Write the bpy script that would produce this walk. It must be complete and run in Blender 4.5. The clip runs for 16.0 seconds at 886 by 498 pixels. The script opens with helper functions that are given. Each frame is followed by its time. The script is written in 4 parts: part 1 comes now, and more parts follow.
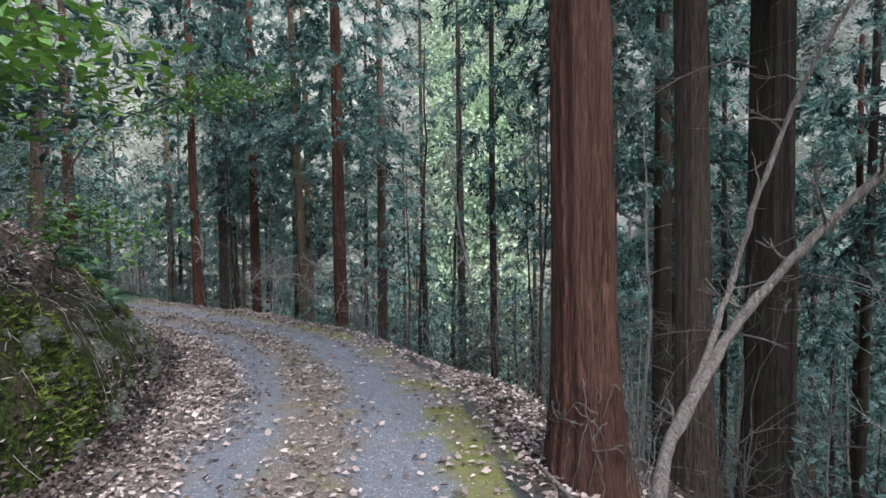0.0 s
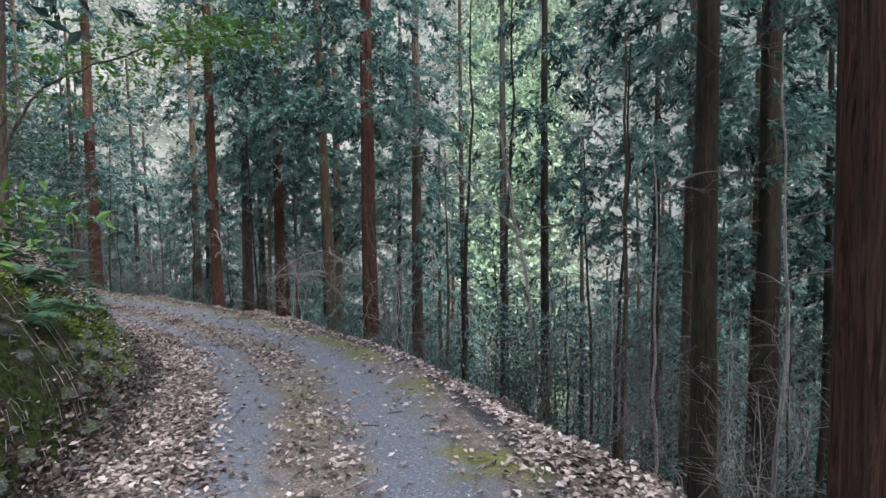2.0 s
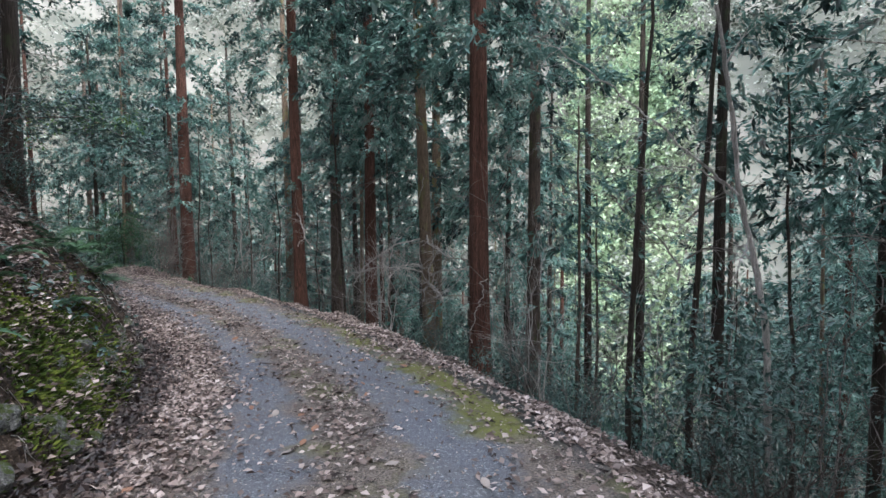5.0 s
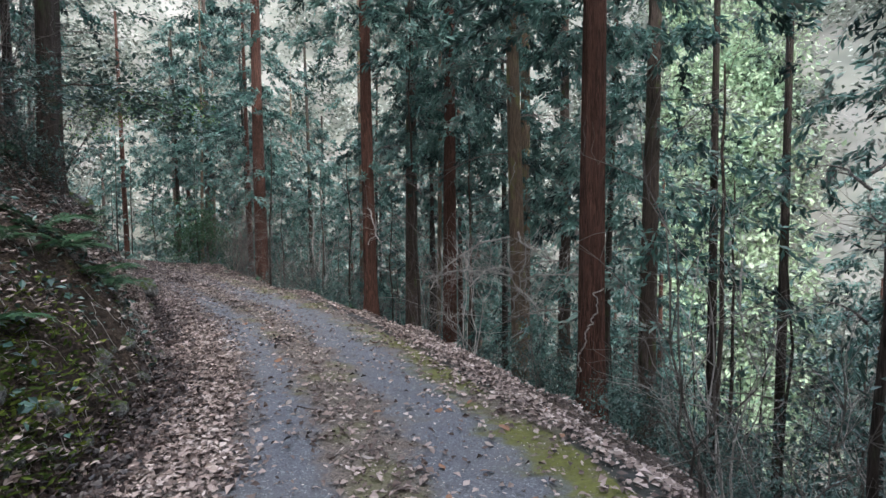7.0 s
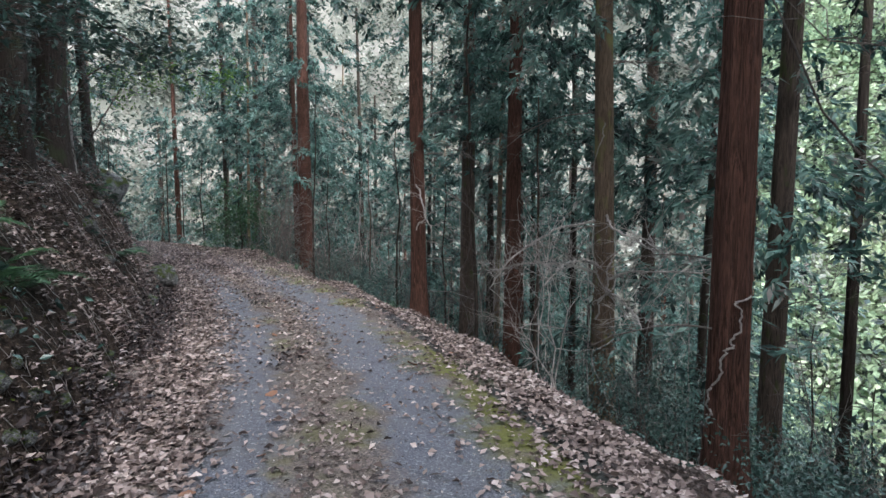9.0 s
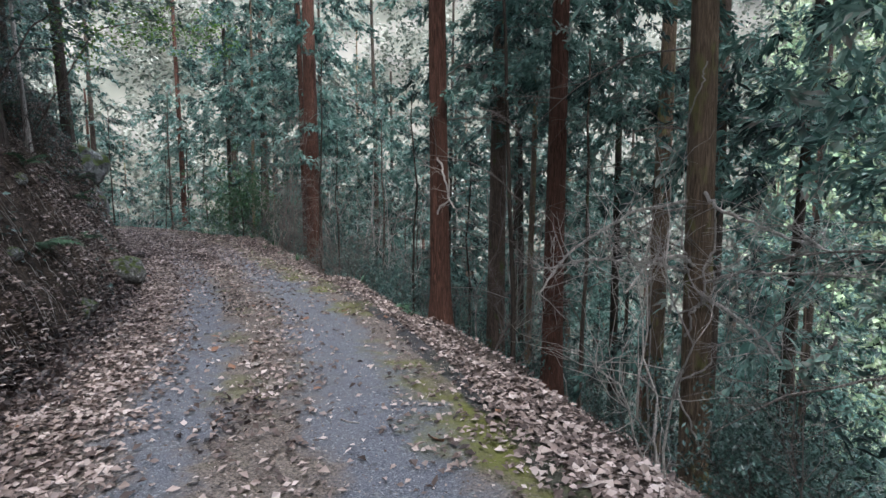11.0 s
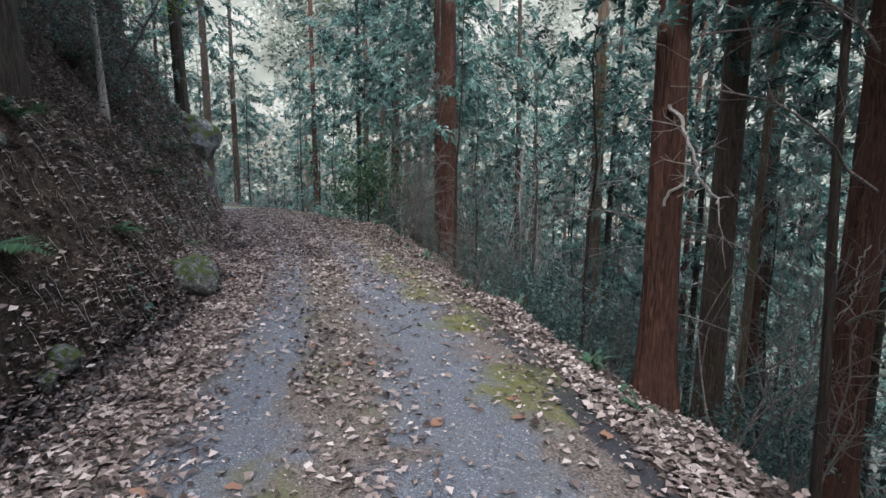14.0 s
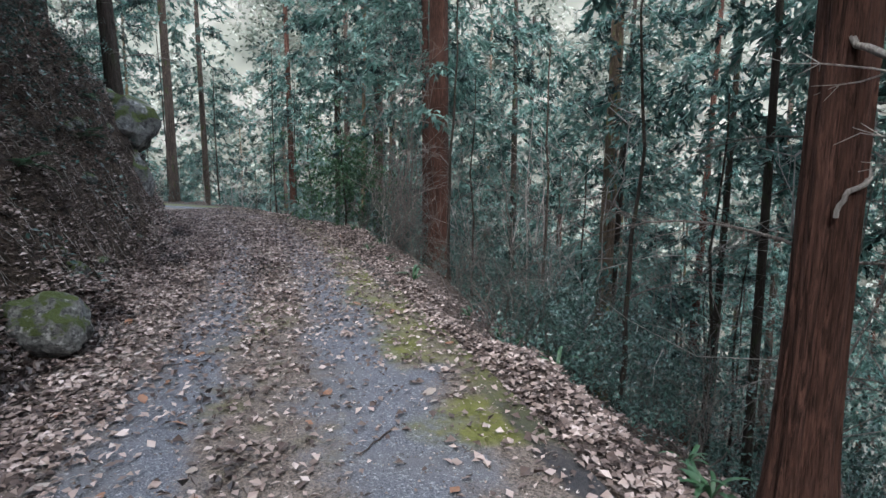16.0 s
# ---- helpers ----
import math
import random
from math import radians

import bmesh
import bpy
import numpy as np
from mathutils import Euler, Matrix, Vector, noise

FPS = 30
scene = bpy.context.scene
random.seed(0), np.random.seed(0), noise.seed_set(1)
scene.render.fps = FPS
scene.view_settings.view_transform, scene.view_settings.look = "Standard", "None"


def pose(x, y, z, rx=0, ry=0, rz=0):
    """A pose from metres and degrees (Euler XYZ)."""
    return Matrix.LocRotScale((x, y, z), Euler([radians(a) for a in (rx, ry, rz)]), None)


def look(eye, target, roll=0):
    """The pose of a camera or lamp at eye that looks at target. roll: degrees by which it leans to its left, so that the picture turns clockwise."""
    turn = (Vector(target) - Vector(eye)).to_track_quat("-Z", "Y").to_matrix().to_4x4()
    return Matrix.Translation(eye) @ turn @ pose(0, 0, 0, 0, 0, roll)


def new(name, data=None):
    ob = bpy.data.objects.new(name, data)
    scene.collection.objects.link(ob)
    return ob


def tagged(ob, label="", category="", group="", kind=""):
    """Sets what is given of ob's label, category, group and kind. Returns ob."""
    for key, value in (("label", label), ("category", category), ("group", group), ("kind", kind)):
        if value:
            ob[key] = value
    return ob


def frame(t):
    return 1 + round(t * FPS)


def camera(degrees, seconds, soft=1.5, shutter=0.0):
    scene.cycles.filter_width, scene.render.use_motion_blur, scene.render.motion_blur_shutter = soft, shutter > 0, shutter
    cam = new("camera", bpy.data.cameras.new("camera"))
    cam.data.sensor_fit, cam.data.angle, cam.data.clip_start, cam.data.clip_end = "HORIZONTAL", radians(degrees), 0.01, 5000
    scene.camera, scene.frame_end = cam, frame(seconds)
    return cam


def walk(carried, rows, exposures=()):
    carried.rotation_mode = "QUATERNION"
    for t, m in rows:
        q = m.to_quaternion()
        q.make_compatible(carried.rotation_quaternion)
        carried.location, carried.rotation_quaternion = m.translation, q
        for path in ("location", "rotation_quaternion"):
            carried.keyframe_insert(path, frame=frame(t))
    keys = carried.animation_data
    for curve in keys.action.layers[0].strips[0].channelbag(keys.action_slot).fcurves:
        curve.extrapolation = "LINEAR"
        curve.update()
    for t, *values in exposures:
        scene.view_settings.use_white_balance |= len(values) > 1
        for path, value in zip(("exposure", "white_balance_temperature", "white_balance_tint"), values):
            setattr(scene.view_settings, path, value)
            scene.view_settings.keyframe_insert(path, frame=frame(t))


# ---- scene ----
cam = camera(79.3, 16.0, soft=1.5)
METRES, EYE, TILT, LEAN, TURN = 18.88, 1.711, 0.0, 0.0, 0.0
ROWS = [
    (0.0, 0.0, 0.0, 0.0, -0.04, -2.5, 0.94),
    (0.5, -0.003, 0.0293, -0.0017, -0.79, -2.7, 0.94),
    (1.0, -0.0084, 0.0561, -0.0026, -0.66, -2.79, 0.87),
    (1.5, -0.0112, 0.0861, -0.0036, 1.29, -2.96, 0.98),
    (2.0, -0.0166, 0.1149, -0.0036, 3.49, -3.05, 0.8),
    (2.5, -0.0233, 0.1447, -0.0047, 6.02, -2.72, 0.78),
    (3.0, -0.0321, 0.1775, -0.0091, 9.54, -2.69, 0.64),
    (3.5, -0.0397, 0.2081, -0.0119, 12.17, -3.47, 0.7),
    (6.0, -0.0922, 0.3483, -0.0226, 15.28, -3.71, 0.53),
    (6.5, -0.1048, 0.375, -0.0247, 18.63, -3.64, 0.49),
    (7.0, -0.1151, 0.4053, -0.027, 21.9, -3.45, 0.46),
    (7.5, -0.1293, 0.4343, -0.0301, 23.91, -3.49, 0.31),
    (8.0, -0.1414, 0.4618, -0.0315, 25.89, -3.84, 0.26),
    (10.5, -0.2155, 0.5939, -0.0432, 28.85, -5.75, 0.04),
    (11.0, -0.2333, 0.6197, -0.0439, 29.8, -6.1, 0.07),
    (11.5, -0.2556, 0.6454, -0.0452, 32.16, -6.44, -0.09),
    (12.0, -0.2763, 0.6716, -0.046, 34.82, -6.67, -0.11),
    (12.5, -0.3021, 0.6962, -0.0467, 37.53, -6.78, -0.24),
    (13.0, -0.3268, 0.7202, -0.049, 39.86, -7.12, -0.3),
    (13.5, -0.3519, 0.7404, -0.0485, 42.17, -7.87, -0.42),
    (14.0, -0.3744, 0.7622, -0.0486, 43.59, -8.01, -0.37),
    (14.5, -0.3976, 0.7838, -0.0497, 44.54, -8.08, -0.34),
    (15.0, -0.423, 0.8061, -0.0502, 44.6, -8.25, -0.41),
    (15.5, -0.4481, 0.8263, -0.051, 44.67, -8.31, -0.52),
    (16.0, -0.4662, 0.8506, -0.0515, 42.1, -8.36, -0.39),
]
walk(cam, [(t, pose(0, 0, EYE, TILT, LEAN, TURN) @ pose(METRES * x, METRES * y, METRES * z, 90 + pitch, roll, yaw)) for t, x, y, z, yaw, pitch, roll in ROWS],
     exposures=[(0.0, 2.28, 5850, 11), (3.5, 2.38, 5850, 11), (8.0, 2.34, 5950, 11), (16.0, 2.42, 5850, 10)])

# ---- world and sun: an overcast winter day ----
world = bpy.data.worlds.new("overcast_sky")
scene.world = world
world.use_nodes = True
wn = world.node_tree
sky = wn.nodes.new("ShaderNodeTexSky")
sky.sky_type = 'NISHITA'
sky.sun_disc = False
sky.sun_elevation, sky.sun_rotation = radians(48), radians(140)
sky.dust_density = 5.0
sky.air_density = 1.0
cloud = wn.nodes.new("ShaderNodeMix")
cloud.data_type = 'RGBA'
cloud.inputs[0].default_value = 0.75
cloud.inputs[7].default_value = (5.7, 6.05, 6.6, 1)
wn.links.new(sky.outputs[0], cloud.inputs[6])
wn.links.new(cloud.outputs[2], wn.nodes["Background"].inputs[0])
wn.nodes["Background"].inputs[1].default_value = 0.15
sun = new("sun", bpy.data.lights.new("sun", 'SUN'))
sun.data.energy, sun.data.angle, sun.data.color = 0.9, radians(25), (1.0, 0.96, 0.9)
sun.matrix_world = look((0, 0, 30), (-math.sin(radians(140)) * 22, -math.cos(radians(140)) * 22, 5))

# ---- materials ----
RNG = np.random.default_rng(7)


class Nodes:
    """A short way to write a node material."""

    def __init__(self, name, rough=0.8, spec=0.3):
        self.m = bpy.data.materials.new(name)
        self.m.use_nodes = True
        self.t = self.m.node_tree
        self.b = self.t.nodes["Principled BSDF"]
        self.b.inputs["Roughness"].default_value = rough
        self.b.inputs["Specular IOR Level"].default_value = spec
        self.co = self.t.nodes.new("ShaderNodeTexCoord")

    def put(self, socket, value):
        if hasattr(value, "is_linked"):
            self.t.links.new(value, socket)
        else:
            socket.default_value = value

    def coords(self, scale=(1, 1, 1), source="Object"):
        n = self.t.nodes.new("ShaderNodeMapping")
        self.put(n.inputs["Vector"], self.co.outputs[source])
        n.inputs["Scale"].default_value = scale
        return n.outputs[0]

    def noise(self, vec, scale, detail=3.0, rough=0.55, warp=0.0):
        n = self.t.nodes.new("ShaderNodeTexNoise")
        self.put(n.inputs["Vector"], vec)
        n.inputs["Scale"].default_value = scale
        n.inputs["Detail"].default_value = detail
        n.inputs["Roughness"].default_value = rough
        n.inputs["Distortion"].default_value = warp
        return n.outputs["Fac"]

    def ramp(self, fac, a, b, va=0.0, vb=1.0):
        n = self.t.nodes.new("ShaderNodeMapRange")
        n.interpolation_type = 'SMOOTHSTEP'
        self.put(n.inputs["Value"], fac)
        for key, v in (("From Min", a), ("From Max", b), ("To Min", va), ("To Max", vb)):
            n.inputs[key].default_value = v
        return n.outputs[0]

    def mix(self, fac, a, b, how='MIX'):
        n = self.t.nodes.new("ShaderNodeMix")
        n.data_type, n.blend_type = 'RGBA', how
        self.put(n.inputs[0], fac)
        for i, c in ((6, a), (7, b)):
            self.put(n.inputs[i], (*c, 1) if isinstance(c, tuple) else c)
        return n.outputs[2]

    def math(self, how, a, b):
        n = self.t.nodes.new("ShaderNodeMath")
        n.operation = how
        self.put(n.inputs[0], a)
        self.put(n.inputs[1], b)
        return n.outputs[0]

    def bump(self, height, strength, distance):
        n = self.t.nodes.new("ShaderNodeBump")
        n.inputs["Strength"].default_value = strength
        n.inputs["Distance"].default_value = distance
        self.put(n.inputs["Height"], height)
        self.put(self.b.inputs["Normal"], n.outputs[0])

    def island(self):
        return self.t.nodes.new("ShaderNodeNewGeometry").outputs["Random Per Island"]

    def done(self, colour):
        self.put(self.b.inputs["Base Color"], colour)
        return self.m


def leaf_material(name, stops, rough=0.6, spec=0.3, clump=2.0, through_light=0.0, single=0.5):
    """Leaves whose colour changes from one to the next and from clump to clump."""
    n = Nodes(name, rough, spec)
    r = n.t.nodes.new("ShaderNodeValToRGB")
    big = n.noise(n.coords(), clump, 2)
    fac = n.math('ADD', n.math('MULTIPLY', n.island(), single), n.ramp(big, 0.32, 0.68, 0.0, 1.0 - single))
    n.put(r.inputs[0], fac)
    el = r.color_ramp.elements
    el[0].position, el[0].color = 0.0, (*stops[0], 1)
    el[1].position, el[1].color = 1.0, (*stops[-1], 1)
    for k, c in enumerate(stops[1:-1]):
        e = el.new((k + 1) / (len(stops) - 1))
        e.color = (*c, 1)
    if through_light:
        tr = n.t.nodes.new("ShaderNodeBsdfTranslucent")
        n.t.links.new(r.outputs[0], tr.inputs[0])
        mx = n.t.nodes.new("ShaderNodeMixShader")
        mx.inputs[0].default_value = through_light
        n.t.links.new(n.b.outputs[0], mx.inputs[1])
        n.t.links.new(tr.outputs[0], mx.inputs[2])
        n.t.links.new(mx.outputs[0], n.t.nodes["Material Output"].inputs[0])
    return n.done(r.outputs[0])


def bark_material(name, dark, light, moss=None, moss_amount=0.0):
    """Fibrous bark in long upright strips."""
    n = Nodes(name, 0.9, 0.15)
    strips = n.noise(n.coords((30, 30, 2.6)), 1.0, 6, 0.7, 1.6)
    fine = n.noise(n.coords((110, 110, 5)), 1.0, 2)
    patch = n.noise(n.coords((2.2, 2.2, 0.8)), 1.0, 3)
    plates = n.noise(n.coords((13, 13, 1.3)), 1.0, 4, 0.6, 2.0)
    c = n.mix(n.ramp(strips, 0.40, 0.62), dark, light)
    c = n.mix(n.ramp(plates, 0.5, 0.6, 0.0, 0.6), c, tuple(v * 0.6 + 0.4 * w for v, w in zip(dark, light)))
    c = n.mix(n.ramp(patch, 0.35, 0.7, 0.0, 0.55), c, tuple(v * 0.55 for v in light))
    c = n.mix(n.ramp(fine, 0.3, 0.75, 0.0, 0.35), c, tuple(min(1, v * 1.2 + 0.01) for v in light))
    if moss:
        spots = n.noise(n.coords((5, 5, 2)), 1.0, 4)
        c = n.mix(n.ramp(spots, 0.62 - moss_amount, 0.75 - moss_amount * 0.6), c, moss)
    n.bump(n.math('ADD', n.math('ADD', strips, plates), n.math('MULTIPLY', fine, 0.4)), 1.0, 0.04)
    return n.done(c)


def road_material():
    """Worn asphalt: two bare wheel tracks, dirt between them, moss along the valley edge (UV: across, along)."""
    n = Nodes("worn_asphalt", 0.85, 0.25)
    uv = n.t.nodes.new("ShaderNodeSeparateXYZ")
    n.put(uv.inputs[0], n.co.outputs["UV"])
    u = uv.outputs[0]
    v = n.coords()
    grit = n.noise(v, 120, 2)
    stones = n.noise(v, 45, 3, 0.7)
    stain = n.noise(v, 1.3, 4, 0.6, 0.6)
    edge = n.math('ADD', u, n.math('MULTIPLY', n.math('SUBTRACT', n.noise(v, 2.2, 4, 0.65), 0.5), 0.34))
    c = n.mix(n.ramp(grit, 0.35, 0.7), (0.047, 0.050, 0.061), (0.155, 0.160, 0.182))
    c = n.mix(n.ramp(stain, 0.4, 0.7, 0.0, 0.6), c, (0.10, 0.098, 0.10))
    c = n.mix(n.ramp(stones, 0.56, 0.66, 0.0, 0.8), c, (0.26, 0.262, 0.272))
    c = n.mix(n.ramp(n.noise(v, 14, 5, 0.75), 0.56, 0.68, 0.0, 0.7), c, (0.05, 0.046, 0.045))
    dirt = n.mix(n.ramp(n.noise(v, 55, 5, 0.75), 0.38, 0.62), (0.035, 0.026, 0.02), (0.19, 0.15, 0.118))
    middle = n.math('MULTIPLY', n.ramp(edge, 0.38, 0.47), n.ramp(edge, 0.66, 0.57))
    left = n.ramp(edge, 0.32, 0.2)
    right = n.ramp(edge, 0.80, 0.9)
    c = n.mix(n.math('MULTIPLY', n.math('MAXIMUM', middle, n.math('MAXIMUM', left, right)), 0.86), c, dirt)
    moss = n.mix(n.noise(v, 30, 4), (0.04, 0.045, 0.012), (0.15, 0.15, 0.035))
    grown = n.math('ADD', n.noise(v, 0.8, 4), n.ramp(uv.outputs[1], 44, 54, 0.0, 0.16))
    spots = n.math('MULTIPLY', n.ramp(edge, 0.76, 0.88), n.math('MULTIPLY', n.ramp(grown, 0.42, 0.55), n.ramp(n.noise(v, 7, 4, 0.7), 0.28, 0.5, 0.2, 1.0)))
    c = n.mix(spots, c, moss)
    faint = n.math('MULTIPLY', middle, n.ramp(n.noise(v, 1.7, 4), 0.5, 0.65, 0.0, 0.6))
    c = n.mix(faint, c, (0.10, 0.10, 0.04))
    brink = n.math('ADD', u, n.math('MULTIPLY', n.math('SUBTRACT', n.noise(v, 2.0, 3), 0.5), 0.06))
    c = n.mix(n.math('MULTIPLY', n.ramp(brink, 0.935, 0.955), n.ramp(n.noise(v, 0.5, 2), 0.4, 0.55, 0.2, 0.9)), c, (0.022, 0.023, 0.027))
    n.bump(n.math('ADD', grit, stones), 0.8, 0.01)
    return n.done(c)


def earth_material(name, mossy):
    """Forest soil with humus, roots and leaf mould; moss where the old wall stands."""
    n = Nodes(name, 0.95, 0.1)
    v = n.coords()
    c = n.mix(n.ramp(n.noise(v, 9, 5, 0.65), 0.3, 0.7), (0.012, 0.009, 0.007), (0.085, 0.062, 0.047))
    c = n.mix(n.ramp(n.noise(v, 40, 3), 0.55, 0.7, 0.0, 0.8), c, (0.19, 0.14, 0.105))
    c = n.mix(n.ramp(n.noise(v, 1.1, 4), 0.52, 0.66, 0.0, 0.55), c, (0.03, 0.024, 0.02))
    if not mossy:
        bits = n.noise(v, 26, 4, 0.7)
        c = n.mix(n.math('MULTIPLY', n.ramp(bits, 0.44, 0.56), n.ramp(n.noise(v, 0.9, 3), 0.3, 0.5, 0.35, 1.0)), c, n.mix(n.noise(v, 70, 2), (0.045, 0.035, 0.03), (0.21, 0.17, 0.155)))
    if mossy:
        xyz = n.t.nodes.new("ShaderNodeSeparateXYZ")
        n.put(xyz.inputs[0], n.co.outputs["Object"])
        lump = n.noise(v, 2.6, 4, 0.65)
        cover = n.math('ADD', n.ramp(xyz.outputs[1], 10.6, 6.0, 0.0, 0.3), lump)
        moss = n.mix(n.ramp(n.noise(v, 24, 4), 0.3, 0.7), (0.008, 0.014, 0.004), (0.06, 0.078, 0.016))
        low = n.ramp(xyz.outputs[2], 1.3, 0.7)
        c = n.mix(n.math('MULTIPLY', n.ramp(cover, 0.68, 0.80), low), c, moss)
    n.bump(n.math('ADD', n.noise(v, 9, 6, 0.75), n.math('MULTIPLY', n.noise(v, 60, 2), 0.4)), 1.0, 0.12)
    return n.done(c)


def rock_material():
    n = Nodes("mossy_rock", 0.85, 0.25)
    v = n.coords()
    c = n.mix(n.ramp(n.noise(v, 7, 5, 0.7), 0.3, 0.7), (0.022, 0.022, 0.022), (0.19, 0.19, 0.18))
    c = n.mix(n.ramp(n.noise(v, 4, 4, 0.7), 0.54, 0.66, 0.0, 0.8), c, (0.34, 0.34, 0.33))
    up = n.t.nodes.new("ShaderNodeSeparateXYZ")
    n.put(up.inputs[0], n.t.nodes.new("ShaderNodeNewGeometry").outputs["Normal"])
    grown = n.math('ADD', n.math('MULTIPLY', up.outputs[2], 0.22), n.noise(v, 3.5, 4))
    c = n.mix(n.ramp(grown, 0.56, 0.70), c, n.mix(n.noise(v, 30, 3), (0.014, 0.022, 0.006), (0.07, 0.088, 0.02)))
    n.bump(n.noise(v, 16, 5, 0.7), 0.8, 0.03)
    return n.done(c)


ROAD = road_material()
BANK = earth_material("bank_earth", True)
SOIL = earth_material("slope_soil", False)
ROCK = rock_material()
# the hill's colour is paled to carry the haze over the valley
HAZY_HILL = leaf_material("hazy_hill_cover", [(0.08, 0.09, 0.075), (0.17, 0.17, 0.14), (0.28, 0.26, 0.23)], 0.9, 0.1, 0.15)
BARK_RED = bark_material("red_cedar_bark", (0.014, 0.007, 0.005), (0.125, 0.062, 0.045))
BARK_BROWN = bark_material("brown_cedar_bark", (0.022, 0.017, 0.014), (0.135, 0.102, 0.082), (0.075, 0.085, 0.035), 0.06)
BARK_MOSS = bark_material("lichen_cedar_bark", (0.05, 0.036, 0.026), (0.21, 0.155, 0.108), (0.17, 0.16, 0.07), 0.1)
BARK_DARK = bark_material("dark_bark", (0.012, 0.010, 0.009), (0.066, 0.051, 0.041), (0.05, 0.055, 0.03), 0.1)
TWIG = bark_material("pale_bare_twig", (0.19, 0.172, 0.155), (0.46, 0.42, 0.385))
TWIG_GREY = bark_material("grey_dead_twig", (0.07, 0.06, 0.055), (0.22, 0.19, 0.17))
TWIG_DARK = bark_material("dark_dead_twig", (0.035, 0.028, 0.024), (0.13, 0.10, 0.085))
# near-black and teal stops paint shaded and highlit clumps; brown is dead sprays
CEDAR = leaf_material("cedar_needles", [(0.006, 0.013, 0.012), (0.028, 0.050, 0.045), (0.074, 0.155, 0.13), (0.175, 0.275, 0.23), (0.25, 0.20, 0.185)], 0.55, 0.3, 0.8, 0.32, 0.3)
# pale stops paint distance haze, the darkest one shaded gaps in the foliage
HAZY_WOODS = leaf_material("hazy_far_woods_leaves", [(0.02, 0.035, 0.03), (0.075, 0.095, 0.078), (0.25, 0.27, 0.22), (0.44, 0.44, 0.39)], 0.8, 0.1, 0.12, 0.3, 0.35)
SHRUB = leaf_material("evergreen_shrub_leaves", [(0.008, 0.018, 0.014), (0.035, 0.075, 0.06), (0.10, 0.17, 0.14)], 0.3, 0.5, 1.2, 0.2)
BRIGHT = leaf_material("fresh_green_leaves", [(0.04, 0.09, 0.015), (0.08, 0.17, 0.025), (0.13, 0.22, 0.04)], 0.45, 0.4, 2.0, 0.3)
FERN = leaf_material("fern_green", [(0.014, 0.04, 0.02), (0.035, 0.085, 0.035), (0.06, 0.12, 0.055)], 0.5, 0.4, 2.0, 0.25)
LITTER = leaf_material("fallen_brown_leaves", [(0.016, 0.011, 0.010), (0.085, 0.062, 0.054), (0.25, 0.195, 0.172), (0.46, 0.39, 0.355)], 0.75, 0.25, 3.0, 0.0, 0.7)
MOSS = leaf_material("moss_tufts", [(0.01, 0.018, 0.005), (0.05, 0.072, 0.015), (0.17, 0.20, 0.04)], 0.9, 0.1, 4.0, 0.2)


# ---- mesh helpers ----
def mesh_of(name, verts, tris, material, smooth=False, uvs=None):
    """A mesh from arrays of vertices and of triangles or quads."""
    verts, tris = np.asarray(verts, dtype=np.float32), np.asarray(tris, dtype=np.int32)
    k = tris.shape[1]
    me = bpy.data.meshes.new(name)
    me.vertices.add(len(verts))
    me.vertices.foreach_set("co", verts.ravel())
    me.loops.add(tris.size)
    me.loops.foreach_set("vertex_index", tris.ravel())
    me.polygons.add(len(tris))
    me.polygons.foreach_set("loop_start", np.arange(0, tris.size, k, dtype=np.int32))
    me.polygons.foreach_set("use_smooth", np.full(len(tris), smooth))
    me.update(calc_edges=True)
    if uvs is not None:
        layer = me.uv_layers.new(name="UVMap")
        layer.data.foreach_set("uv", np.asarray(uvs, dtype=np.float32)[tris.ravel()].ravel())
    me.materials.append(material)
    return me


def unit(a):
    return a / np.maximum(np.linalg.norm(a, axis=-1, keepdims=True), 1e-9)


def leaf_arrays(P, D, U, L, W, fold=0.3):
    """Pointed leaves, each folded along its rib: base P, way D, face U, length L, half width W."""
    D = unit(D)
    S = unit(np.cross(D, U))
    U = np.cross(S, D)
    L, W = np.reshape(L, (-1, 1)) * np.ones((len(P), 1)), np.reshape(W, (-1, 1)) * np.ones((len(P), 1))
    V = np.stack([P, P + D * L * 0.45 + S * W + U * W * fold, P + D * L, P + D * L * 0.45 - S * W + U * W * fold], 1)
    b = np.arange(len(P))[:, None] * 4
    F = np.concatenate([b + np.array([[0, 1, 2]]), b + np.array([[0, 2, 3]])], 0)
    return V.reshape(-1, 3), F


def join(*sets):
    vs, fs, n = [], [], 0
    for v, f in sets:
        vs.append(v)
        fs.append(np.asarray(f) + n)
        n += len(v)
    return np.concatenate(vs), np.concatenate(fs)


